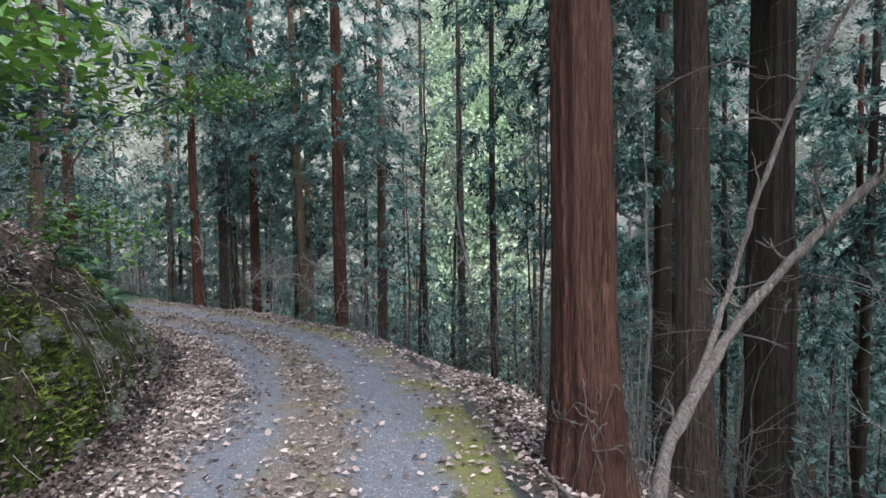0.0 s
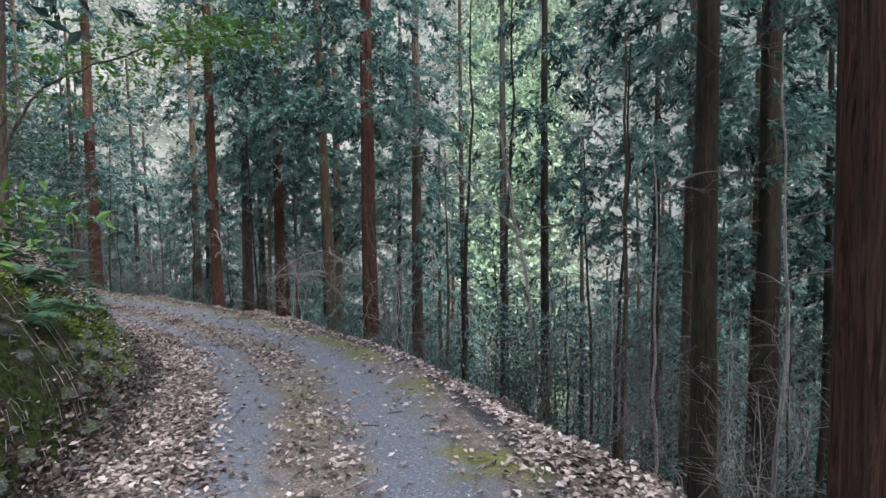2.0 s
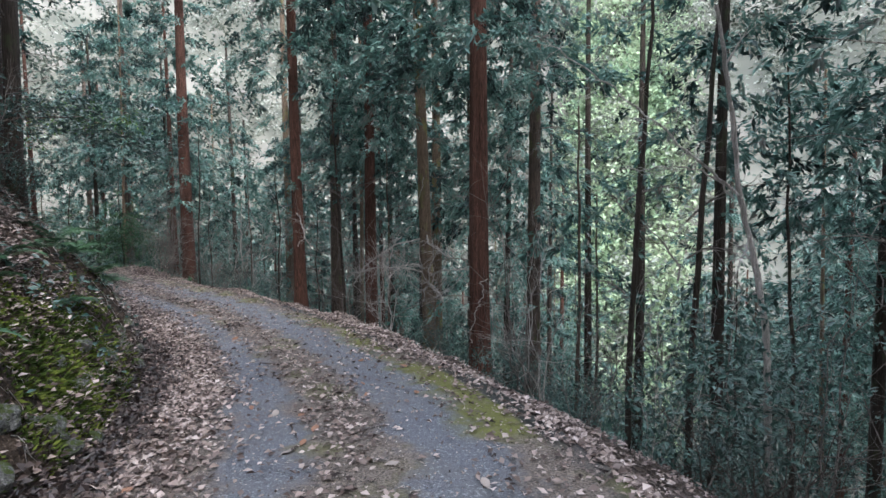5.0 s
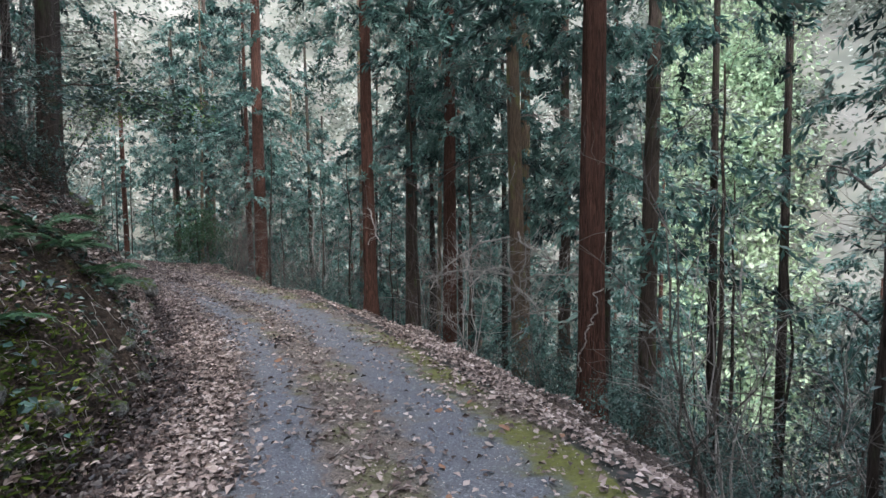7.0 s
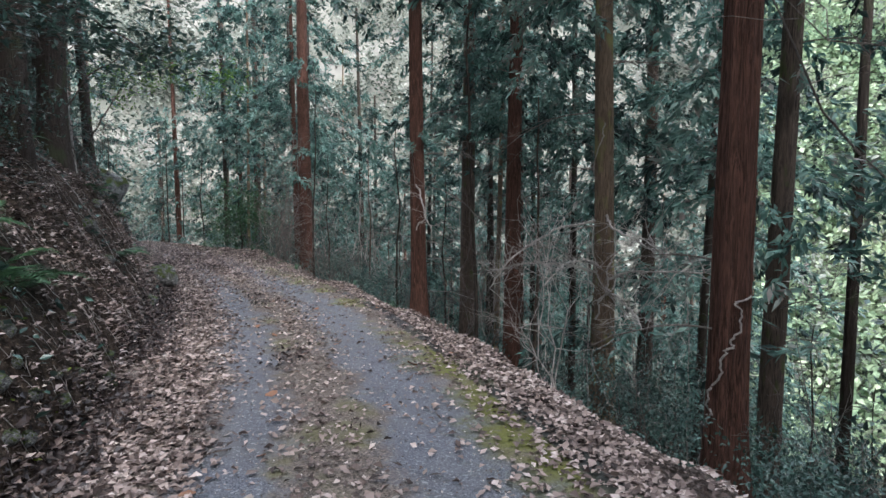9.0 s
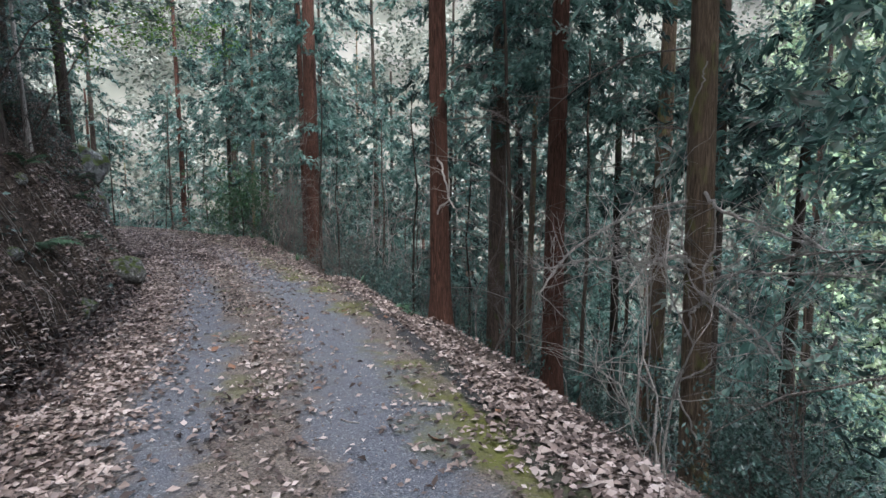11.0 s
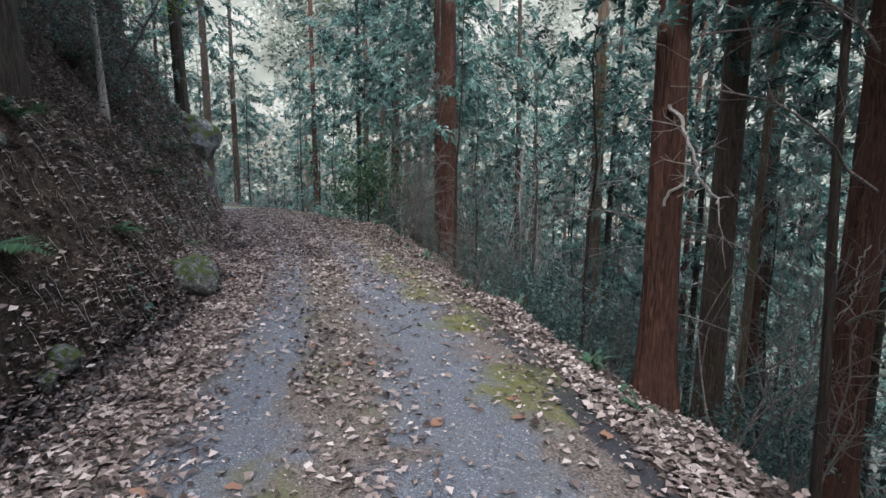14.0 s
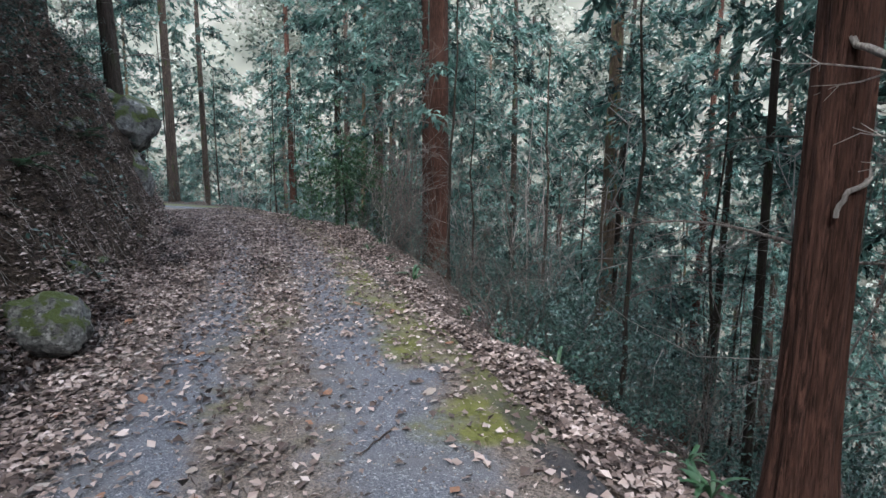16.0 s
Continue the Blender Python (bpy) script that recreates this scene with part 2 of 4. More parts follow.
def tube(points, radii, sides=5, ridge=0.0, closed=True):
    """A tapered limb along points. ridge: depth of the furrows in its bark."""
    P, R = np.asarray(points, float), np.asarray(radii, float)
    T = unit(np.gradient(P, axis=0))
    ref = np.array([1.0, 0.13, 0.07]) if abs(T[0][2]) > 0.6 else np.array([0.05, 0.1, 1.0])
    A = unit(np.cross(T, ref))
    B = np.cross(T, A)
    ang = np.linspace(0, 2 * np.pi, sides, endpoint=False)
    rr = R[:, None] * np.ones((1, sides))
    if ridge:
        hz = np.arange(len(P))[:, None]
        rr = rr * (1 + ridge * (np.sin(ang * 17 + np.sin(hz * 0.13) * 2.0) * 0.5 + np.sin(ang * 29 + hz * 0.05) * 0.35
                                + np.sin(ang * 7 + hz * 0.09) * 0.6 + np.sin(ang * 3 + 1.0) * 0.9))
    V = P[:, None] + rr[..., None] * (np.cos(ang)[None, :, None] * A[:, None] + np.sin(ang)[None, :, None] * B[:, None])
    i = np.arange(len(P) - 1)[:, None] * sides
    j = np.arange(sides)[None]
    k = (j + 1) % sides
    F = np.stack([i + j, i + k, i + sides + k, i + sides + j], -1).reshape(-1, 4)
    return V.reshape(-1, 3), F


def part(name, me, parent, label=""):
    ob = new(name, me)
    ob.parent = parent
    return tagged(ob, label)


def thing(name, at, label, category, group="", kind="", turn=0.0, size=1.0):
    ob = new(name)
    ob.matrix_world = pose(*at, 0, 0, turn)
    ob.scale = (size, size, size)
    return tagged(ob, label, category, group, kind)


# ---- the lie of the land ----
FOOT = [(-2.24, -8.26), (-2.24, 0.0), (-2.53, 3.66), (-3.15, 5.43), (-4.13, 7.79), (-5.55, 10.03), (-7.02, 11.8), (-9.56, 13.81), (-11.45, 15.22),
        (-13.33, 16.64), (-14.99, 17.82), (-18.05, 19.59), (-23.36, 21.59), (-27.73, 21.71), (-32.45, 20.06), (-37.76, 16.52)]
LIP = [(0.89, -8.26), (0.83, 0.0), (0.47, 4.48), (0.06, 6.49), (-0.89, 8.73), (-1.95, 10.86), (-3.19, 12.27), (-4.42, 13.69), (-5.78, 14.99), (-7.43, 16.52),
       (-8.97, 17.82), (-11.09, 19.23), (-12.63, 20.06), (-16.4, 22.18), (-22.42, 25.13), (-28.32, 26.2), (-34.22, 24.78), (-41.3, 20.06)]


def resample(points, n):
    p = np.array(points, float)
    s = np.r_[0, np.cumsum(np.linalg.norm(np.diff(p, axis=0), axis=1))]
    q = np.stack([np.interp(np.linspace(0, s[-1], n), s, p[:, k]) for k in (0, 1)], 1)
    w = np.ones(9) / 9
    for _ in range(6):
        e = np.concatenate([q[:1].repeat(4, 0), q, q[-1:].repeat(4, 0)])
        q = np.stack([np.convolve(e[:, k], w, "valid") for k in (0, 1)], 1)
    return q


NS = 420
FOOT_C, LIP_C = resample(FOOT, NS), resample(LIP, NS)
MID = resample(list(map(tuple, (FOOT_C + LIP_C) / 2)), NS)
TAN = unit(np.gradient(MID, axis=0))
LEFT = np.stack([-TAN[:, 1], TAN[:, 0]], 1)


def reach(curve, side):
    """How far from the middle of the road a border lies, station by station."""
    out = []
    for c, t, n in zip(MID, TAN, LEFT):
        d = curve - c
        near = np.where(np.sign(side) * (d @ n) > 0, np.abs(d @ t), 1e9)
        out.append(abs(d[near.argmin()] @ n))
    out = np.array(out)
    e = np.r_[out[:1].repeat(3), out, out[-1:].repeat(3)]
    return np.convolve(e, np.ones(7) / 7, "valid")


DL, DR = reach(FOOT_C, 1), reach(LIP_C, -1)
ZR = np.interp(-0.55 * MID[:, 0] + 0.83 * MID[:, 1], [-7.08, 0.0, 4.13, 8.26, 12.39, 17.7, 21.24, 28.32, 40.12], [0.496, 0.212, 0.035, -0.236, -0.519, -0.708, -0.779, -0.779, -0.649])
ZR = np.convolve(np.r_[ZR[:1].repeat(5), ZR, ZR[-1:].repeat(5)], np.ones(11) / 11, "valid")
WAVES = [(RNG.normal(size=2) * f, RNG.uniform(0, 6.28), a) for f, a in [(0.5, 0.5)] * 4 + [(1.4, 0.26)] * 5 + [(3.5, 0.12)] * 6 + [(9.0, 0.05)] * 6 + [(20.0, 0.035)] * 8]


def wob(x, y, fine=True):
    """Uneven ground, about -1 to 1."""
    w = 0.0
    for k, (f, ph, a) in enumerate(WAVES):
        if fine or k < 9:
            w = w + a * np.sin(f[0] * x + f[1] * y + ph)
    return w


def height(i, d, x, y):
    """Ground height at offset d (left positive) from station i."""
    z = ZR[i] + 0.012 * d
    w = wob(x, y)
    e = np.maximum(d - DL[i], 0)
    walled = np.clip((13.5 - y) / 3.5, 0, 1)
    wall = np.interp(e, [0, 0.14, 0.38, 0.7, 1.9, 16], [0, 0.52, 1.0, 1.26, 2.3, 16.0])
    earth = np.interp(e, [0, 0.35, 1.05, 1.8, 4.1, 16], [0, 0.38, 1.6, 2.4, 5.8, 20.0])
    cliff = np.interp(e, [0, 0.15, 0.5, 1.0, 2.2, 16], [0, 0.7, 2.0, 3.2, 5.0, 20.0])
    rocky = np.clip(1 - np.abs(x + 20.9) / 3.2, 0, 1) ** 0.7
    up = walled * wall + (1 - walled) * ((1 - rocky) * earth + rocky * cliff)
    up = up + np.clip(e * 4, 0, 1) * w * 0.22
    o = np.maximum(-d - DR[i], 0)
    down = np.interp(o, [0, 0.4, 1.2, 9, 22, 42, 60], [0, 0.12, 0.62, 6.1, 14.5, 19.5, 21.5])
    down = down - np.clip(o * 1.5, 0, 1) * w * 0.2
    return z + up - down


def locate(x, y):
    """Nearest station and signed offset from the road's middle."""
    x, y = np.atleast_1d(x).astype(float), np.atleast_1d(y).astype(float)
    i = np.empty(len(x), int)
    for a in range(0, len(x), 4000):
        q = np.stack([x[a:a + 4000], y[a:a + 4000]], 1)
        i[a:a + 4000] = ((q[:, None] - MID[None]) ** 2).sum(-1).argmin(1)
    d = ((np.stack([x, y], 1) - MID[i]) * LEFT[i]).sum(1)
    return i, d


def ground(x, y):
    i, d = locate(x, y)
    return height(i, d, np.atleast_1d(x), np.atleast_1d(y))


def gz(x, y):
    return float(ground(x, y)[0])


def strip(name, us, where, material, lift=0.0, uv=False):
    """A sheet along the road; where(i, u) gives the offset from its middle."""
    i = np.arange(NS)[:, None].repeat(len(us), 1)
    d = where(i, np.array(us)[None].repeat(NS, 0))
    x, y = MID[i, 0] + LEFT[i, 0] * d, MID[i, 1] + LEFT[i, 1] * d
    V = np.stack([x, y, height(i, d, x, y) + lift], -1).reshape(-1, 3)
    k = len(us)
    a = (np.arange(NS - 1)[:, None] * k + np.arange(k - 1)[None]).ravel()
    F = np.stack([a, a + 1, a + k + 1, a + k], 1)
    uvs = np.stack([np.array(us)[None].repeat(NS, 0), np.arange(NS)[:, None].repeat(k, 1) * 0.2], -1).reshape(-1, 2) if uv else None
    return new(name, mesh_of(name, V, F, material, True, uvs))


OUT = np.r_[np.linspace(0, 1.6, 26), np.linspace(1.8, 6, 24), np.linspace(6.6, 15, 16)]
bank = strip("bank", list(-OUT[::-1]), lambda i, u: DL[i] - u, BANK)
tagged(bank, "steep roadside bank of dark earth, moss and leaf mould", "bank", kind="structure")
DOWN = np.r_[np.linspace(0, 2, 20), np.linspace(2.2, 10, 26), np.linspace(11, 60, 26)]
slope = strip("ground", list(DOWN), lambda i, u: -DR[i] - u, SOIL)
tagged(slope, "leaf-strewn forest slope falling into the valley", "ground", kind="structure")
road = strip("road", list(np.linspace(0, 1, 30)), lambda i, u: DL[i] - u * (DL[i] + DR[i]), ROAD, 0.006, True)
tagged(road, "narrow worn asphalt forest lane with mossy edge", "road", kind="structure")


# ---- far hills across the valley ----
def hills():
    """A sheet from the valley floor over the hills to the horizon."""
    r = np.r_[0.0, np.linspace(30, 140, 34), 220, 400, 900]
    a = np.linspace(0, 2 * np.pi, 97)
    rr, aa = np.meshgrid(r, a, indexing="ij")
    x, y = -6 + rr * np.cos(aa), 14 + rr * np.sin(aa)
    V = np.stack([x, y, hill_height(x, y)], -1).reshape(-1, 3)
    k = len(a)
    b = (np.arange(len(r) - 1)[:, None] * k + np.arange(k - 1)[None]).ravel()
    return V, np.stack([b, b + 1, b + k + 1, b + k], 1)


def hill_height(x, y):
    u, th = np.hypot(x + 6, y - 14), np.arctan2(y - 14, x + 6)
    s = np.clip((u - 36) / 90, 0, 1)
    s = s * s * (3 - 2 * s)
    low = np.exp(-((np.mod(th - 2.6 + np.pi, 2 * np.pi) - np.pi) / 0.6) ** 2)
    return -21 + s * (88 - 14 * low) + wob(x * 0.12, y * 0.12) * 2.0 * s


hv, hf = hills()
tagged(new("backdrop", mesh_of("backdrop", hv, hf, HAZY_HILL, True)), "wooded hills across the valley, haze put into their pale colour", "hills", kind="structure")


# ---- trees ----
def trunk_mesh(name, r, tall, material, sides=20, ridge=0.05, flare=1.5, lean=(0, 0), step=0.25, taper=0.6):
    """A cedar trunk with a root flare, from 0.6 m under the ground."""
    z = np.arange(-0.6, tall, step)
    h = np.clip(z, 0, None)
    rad = r * (1 - taper * h / tall) * (1 + (flare - 1) * np.exp(-h / 0.45))
    bend = np.sin(h * 0.35 + r * 50) * 0.02
    P = np.stack([lean[0] * h + bend, lean[1] * h + bend * 0.6, z], 1)
    return mesh_of(name, *tube(P, rad, sides, ridge), material, True)


def crown_mesh(name, low, high, spread, limbs, seed, material=CEDAR, needle=0.2, n=23):
    """Drooping cedar limbs hung with sprays of needles."""
    g = np.random.default_rng(seed)
    P, D = [], []
    for _ in range(limbs):
        f = g.random() ** 1.3
        z = low + (high - low) * f
        reach_ = spread * (1.05 - 0.75 * f) * g.uniform(0.5, 1.2)
        a = g.uniform(0, 2 * np.pi)
        out = np.array([np.cos(a), np.sin(a), 0])
        side = np.array([-out[1], out[0], 0])
        droop = g.uniform(0.1, 0.5)
        for q in np.linspace(0.3, 1.0, 5):
            c = out * reach_ * q + np.array([0, 0, z - droop * reach_ * q * q + 0.15 * q]) + side * g.normal() * 0.22 * reach_ * q
            hang = unit(out * g.uniform(0.3, 1.0) + side * g.normal() * 0.6 + np.array([0, 0, -g.uniform(0.1, 0.9)]))
            P.append(c + hang * np.linspace(0, 0.55, n)[:, None] * g.uniform(0.7, 1.2) + g.normal(size=(n, 3)) * 0.035)
            D.append(hang + g.normal(size=(n, 3)) * 0.5)
    P, D = np.concatenate(P), np.concatenate(D)
    V, F = leaf_arrays(P, D, g.normal(size=P.shape) * 0.5 + np.array([0, 0, 1.0]), g.uniform(0.7, 1.4, len(P)) * needle, g.uniform(0.8, 1.4, len(P)) * needle * 0.17)
    return mesh_of(name, V, F, material)


def limb_mesh(name, length, seed, material=TWIG_DARK, r=0.014, twigs=7):
    """A dead limb that leaves the trunk, droops and forks into twigs."""
    g = np.random.default_rng(seed)
    q = np.linspace(0, 1, 9)
    base = np.stack([q * length, np.cumsum(g.normal(size=9) * 0.03) * length, 0.12 * length * np.sin(q * 2.2) - 0.28 * length * q ** 2], 1)
    sets = [tube(base, r * (1 - 0.75 * q), 6)]
    for k in range(twigs):
        i = g.integers(2, 8)
        w = unit(np.array([0.7, g.uniform(-0.9, 0.9), g.uniform(-0.5, 0.4)]))
        t = np.linspace(0, 1, 5)[:, None]
        twig = base[i] + w * t * length * g.uniform(0.25, 0.5) + g.normal(size=(5, 3)) * 0.02 * t
        sets.append(tube(twig, r * 0.4 * (1 - 0.7 * t[:, 0]), 3))
        for j in (2, 4):
            v = unit(w + g.normal(size=3) * 0.6)
            sets.append(tube(twig[j] + v * t[::2] * length * g.uniform(0.1, 0.22), r * 0.22 * (1 - 0.6 * t[::2, 0]), 3))
    return mesh_of(name, *join(*sets), material, True)


DEAD_LIMBS = [limb_mesh("limb", l, k, TWIG_GREY) for k, l in enumerate([0.5, 0.9, 1.3, 1.7, 2.2])]
CROWNS = [crown_mesh("crown", 7.0 + 0.8 * k, 16 + k, 3.0, 62, 20 + k) for k in range(3)]
NEAR_CROWNS = [crown_mesh("crown", 6.5 + 0.7 * k, 16 + k, 3.0, 80, 30 + k, CEDAR, 0.15, 40) for k in range(3)]
LOW_CROWNS = [crown_mesh("crown", 3.6 + 0.9 * k, 14 + k, 3.3, 64, 40 + k) for k in range(3)]


def cedar(at, r, bark, label, crown=None, limbs=6, low=1.5, high=7.0, lean=(0, 0), sides=24, ridge=0.05, flare=1.5, tall=19.0, seed=0, group="cedars beside the lane"):
    g = np.random.default_rng(seed + 100)
    x, y = at
    tree = thing("cedar_tree", (x, y, gz(x, y)), label, "tree", group)
    part("trunk", trunk_mesh("trunk", r, tall, bark, sides, ridge, flare, lean), tree)
    if crown is not None:
        c = part("crown", crown, tree)
        c.rotation_euler = (0, 0, g.uniform(0, 6.28))
    for k in range(limbs):
        z = g.uniform(low, high)
        b = part("limb", DEAD_LIMBS[g.integers(0, len(DEAD_LIMBS))], tree)
        b.location = (lean[0] * z, lean[1] * z, z)
        b.rotation_euler = (0, g.uniform(-0.35, 0.25), g.uniform(0, 6.28))
    return tree


NEAR_TREES = [
    # x, y, radius, bark, lean, crown kind, label
    (1.03, 3.8, 0.218, BARK_RED, (-0.018, 0.0), 0, "massive cedar with peeling red fibrous bark on the lane's edge"),
    (2.86, 6.04, 0.195, BARK_BROWN, (-0.012, 0.0), 1, "straight cedar with grey-brown bark on the slope"),
    (3.61, 5.96, 0.248, BARK_DARK, (0.006, 0.0), 2, "dark cedar trunk with greenish bark on the slope"),
    (3.07, 10.27, 0.189, BARK_DARK, (0.0, 0.0), 1, "dark slender cedar on the slope"),
    (5.07, 12.39, 0.236, BARK_DARK, (0.0, 0.0), 2, "dark cedar leaning among bare twigs"),
    (-18.38, 26.51, 0.295, BARK_RED, (0.0, 0.0), 4, "tall red-brown cedar beside the bend of the lane"),
    (-9.26, 20.06, 0.168, BARK_RED, (0.008, -0.02), 1, "red-brown cedar with a twisted pale vine on its trunk"),
    (-9.68, 23.56, 0.224, BARK_BROWN, (0.0, 0.0), 2, "grey-brown cedar standing lower on the slope"),
    (-7.75, 22.08, 0.21, BARK_RED, (0.0, 0.0), 0, "red-brown cedar standing lower on the slope"),
    (-4.87, 18.72, 0.165, BARK_MOSS, (-0.012, -0.03), 1, "lichen-covered cedar wound with pale vines"),
    (-6.12, 24.4, 0.212, BARK_MOSS, (0.0, 0.0), 2, "pale lichen-covered cedar on the slope"),
    (-5.16, 26.2, 0.236, BARK_BROWN, (0.0, 0.0), 3, "grey cedar deep on the slope"),
    (-2.36, 20.53, 0.201, BARK_BROWN, (0.004, 0.0), 4, "brown cedar with short dead limbs on the slope"),
    (-3.09, 16.05, 0.195, BARK_RED, (0.0, 0.0), 0, "straight red cedar growing below the lane's edge"),
    (-0.84, 23.25, 0.130, BARK_DARK, (0.0, 0.0), 1, "slim dark cedar against the bright valley"),
    (0.68, 23.01, 0.130, BARK_DARK, (0.004, 0.0), 2, "slim dark cedar against the bright valley"),
    (0.89, 24.07, 0.106, BARK_DARK, (0.0, 0.0), 1, "thin dark cedar against the bright valley"),
    (-15.29, 30.02, 0.236, BARK_MOSS, (0.0, 0.0), 3, "mossy cedar deep in the woods"),
]
for k, (x, y, r, bark, lean, cr, label) in enumerate(NEAR_TREES):
    near = k < 3 or k in (6, 13)
    cedar((x, y), r, bark, label, None if k in (14, 15, 16) else (NEAR_CROWNS + LOW_CROWNS)[min(cr, 5)], 10 if not near else 7, 2.6 if k < 3 else 1.6, 8.5, lean,
          72 if near else 32, 0.085 if near else 0.05, 1.6 if near else 1.35, seed=k)

# trees that fill the woods
FILL_TRUNKS = [trunk_mesh("trunk", r, 18, b, 12, 0.03, 1.3, l, 0.8) for r, b, l in
               ((0.15, BARK_DARK, (0.01, 0)), (0.19, BARK_BROWN, (0, 0.01)), (0.12, BARK_DARK, (-0.015, 0.01)), (0.17, BARK_RED, (0.0, -0.008)), (0.09, BARK_MOSS, (0.02, 0.0)))]


def fill_tree(x, y, z, k, g, group, label, low=True):
    tree = thing("cedar_tree", (x, y, z), label, "tree", group, "", g.uniform(0, 360), g.uniform(0.8, 1.15))
    part("trunk", FILL_TRUNKS[k % len(FILL_TRUNKS)], tree)
    part("crown", (LOW_CROWNS if low else CROWNS)[g.integers(0, 3)], tree)
    for _ in range(6):
        b = part("limb", DEAD_LIMBS[g.integers(1, 5)], tree)
        b.location = (0, 0, g.uniform(1.5, 8))
        b.rotation_euler = (0, g.uniform(-0.3, 0.3), g.uniform(0, 6.28))


g = np.random.default_rng(11)
taken = [np.array(t[:2]) for t in NEAR_TREES]
count = 0
for _ in range(6000):
    if count >= 140:
        break
    x, y = g.uniform(-48, 34), g.uniform(-8, 58)
    i, d = locate(x, y)
    i, d = int(i[0]), float(d[0])
    out = -d - DR[i]
    end_on = i in (0, NS - 1)
    if out < 5.0 and not (i > 286 and 0.8 < out):
        continue
    if y < 1 and out < 9 or end_on and y < 12:
        continue
    # the gap through which the bright far hill shows
    bearing = math.degrees(math.atan2(x + 2.1, y - 7.4))
    if 1 < bearing < 17 and y > 9:
        continue
    gap = 2.1 if out < 16 else 3.0
    if min(np.hypot(*(np.array((x, y)) - t)) for t in taken) < gap:
        continue
    taken.append(np.array((x, y)))
    fill_tree(x, y, gz(x, y), count, g, "cedars of the valley slope", "slender cedar among many on the shaded slope", out > 13 or out > 6 and x < -14)
    count += 1

for k in range(60):
    i = int(g.integers(60, NS - 6))
    x, y = MID[i] + LEFT[i] * (DL[i] + g.uniform(3.2, 15))
    if min(np.hypot(*(np.array((x, y)) - t)) for t in taken) > 1.8:
        taken.append(np.array((x, y)))
        fill_tree(x, y, gz(x, y), k, g, "trees on the bank", "slender dark tree high on the bank", k % 3 > 0)

# the woods down the valley, to the side of the bright gap
count = 0
for _ in range(3000):
    if count >= 30:
        break
    x, y = g.uniform(4, 32), g.uniform(2, 42)
    bearing = math.degrees(math.atan2(x + 2.1, y - 7.4))
    i, d = locate(x, y)
    out = float(-d[0] - DR[int(i[0])])
    if out < 6 or bearing < 18 or min(np.hypot(*(np.array((x, y)) - t)) for t in taken) < 2.2:
        continue
    taken.append(np.array((x, y)))
    fill_tree(x, y, gz(x, y), count, g, "cedars of the valley slope", "slender cedar among many on the shaded slope", False)
    count += 1

# trees on the bank above the lane
BANK_TREES = [(-14.4, 15.3, 0.24, BARK_DARK), (-11.33, 13.33, 0.14, BARK_DARK), (-16.94, 16.98, 0.05, TWIG), (-17.46, 16.05, 0.12, BARK_BROWN), (-7.32, 9.68, 0.1, BARK_BROWN),
              (-11.21, 11.09, 0.16, BARK_BROWN), (-20.77, 18.17, 0.13, BARK_DARK), (-15.34, 12.98, 0.2, BARK_BROWN), (-21.83, 20.06, 0.16, BARK_DARK), (-24.78, 19.47, 0.2, BARK_DARK),
              (-8.14, 6.14, 0.12, BARK_DARK), (-14.4, 8.97, 0.17, BARK_BROWN), (-19.47, 12.98, 0.2, BARK_DARK), (-27.73, 17.7, 0.18, BARK_BROWN), (-7.08, 1.18, 0.2, BARK_BROWN)]
for k, (x, y, r, bark) in enumerate(BANK_TREES):
    cedar((x, y), r, bark, "tree leaning out from the bank above the lane" if r > 0.06 else "thin pale sapling on the bank", (CROWNS + LOW_CROWNS)[k % 6] if r > 0.06 else None, 6, 1.0, 6.0,
          (0.03 * math.sin(k * 2.1), 0.03 * math.cos(k * 1.3)), 32, 0.06, 1.8 if r > 0.25 else 1.4, 14.0 if r > 0.06 else 5.0, 60 + k, "trees on the bank")

# ---- far woods on the hills ----
def far_woods(n, seed):
    g = np.random.default_rng(seed)
    u, a = g.uniform(48, 128, n), np.where(np.arange(n) < n * 0.8, g.uniform(0.6, 3.5, n), g.uniform(0, 2 * np.pi, n))
    x, y = -6 + u * np.cos(a), 14 + u * np.sin(a)
    z = hill_height(x, y)
    m = 120
    q = g.random((n, m))
    big = g.uniform(0.7, 1.3, (n, 1))
    ang = g.uniform(0, 2 * np.pi, (n, m))
    rad = 2.4 * big * np.sqrt(np.clip(1 - q ** 1.6, 0.02, 1)) * g.uniform(0.6, 1.1, (n, m))
    P = np.stack([x[:, None] + rad * np.cos(ang), y[:, None] + rad * np.sin(ang), z[:, None] + 0.5 + q * 8 * big], -1).reshape(-1, 3)
    D = np.stack([np.cos(ang), np.sin(ang), -0.4 + 0 * ang], -1).reshape(-1, 3) + g.normal(size=P.shape) * 0.5
    return leaf_arrays(P, D, g.normal(size=P.shape) * 0.6 + np.array([0, 0, 1.0]), g.uniform(0.4, 0.9, len(P)), g.uniform(0.12, 0.26, len(P)))


def pale_grove(n, seed):
    """The open grove on the far side of the valley, made pale to look sunlit."""
    g = np.random.default_rng(seed)
    u, b = g.uniform(48, 105, n), np.radians(g.uniform(0, 12, n))
    x, y = -2 + u * np.sin(b), 8 + u * np.cos(b)
    z = hill_height(x, y)
    m = 110
    P = np.stack([x, y, z + 2.5], 1)[:, None] + g.normal(size=(n, m, 3)) * (1.7, 1.7, 2.2)
    P = P.reshape(-1, 3)
    return leaf_arrays(P, g.normal(size=P.shape), g.normal(size=P.shape) * 0.6 + np.array([0, 0, 1.0]), g.uniform(0.4, 1.0, len(P)), g.uniform(0.12, 0.3, len(P)))


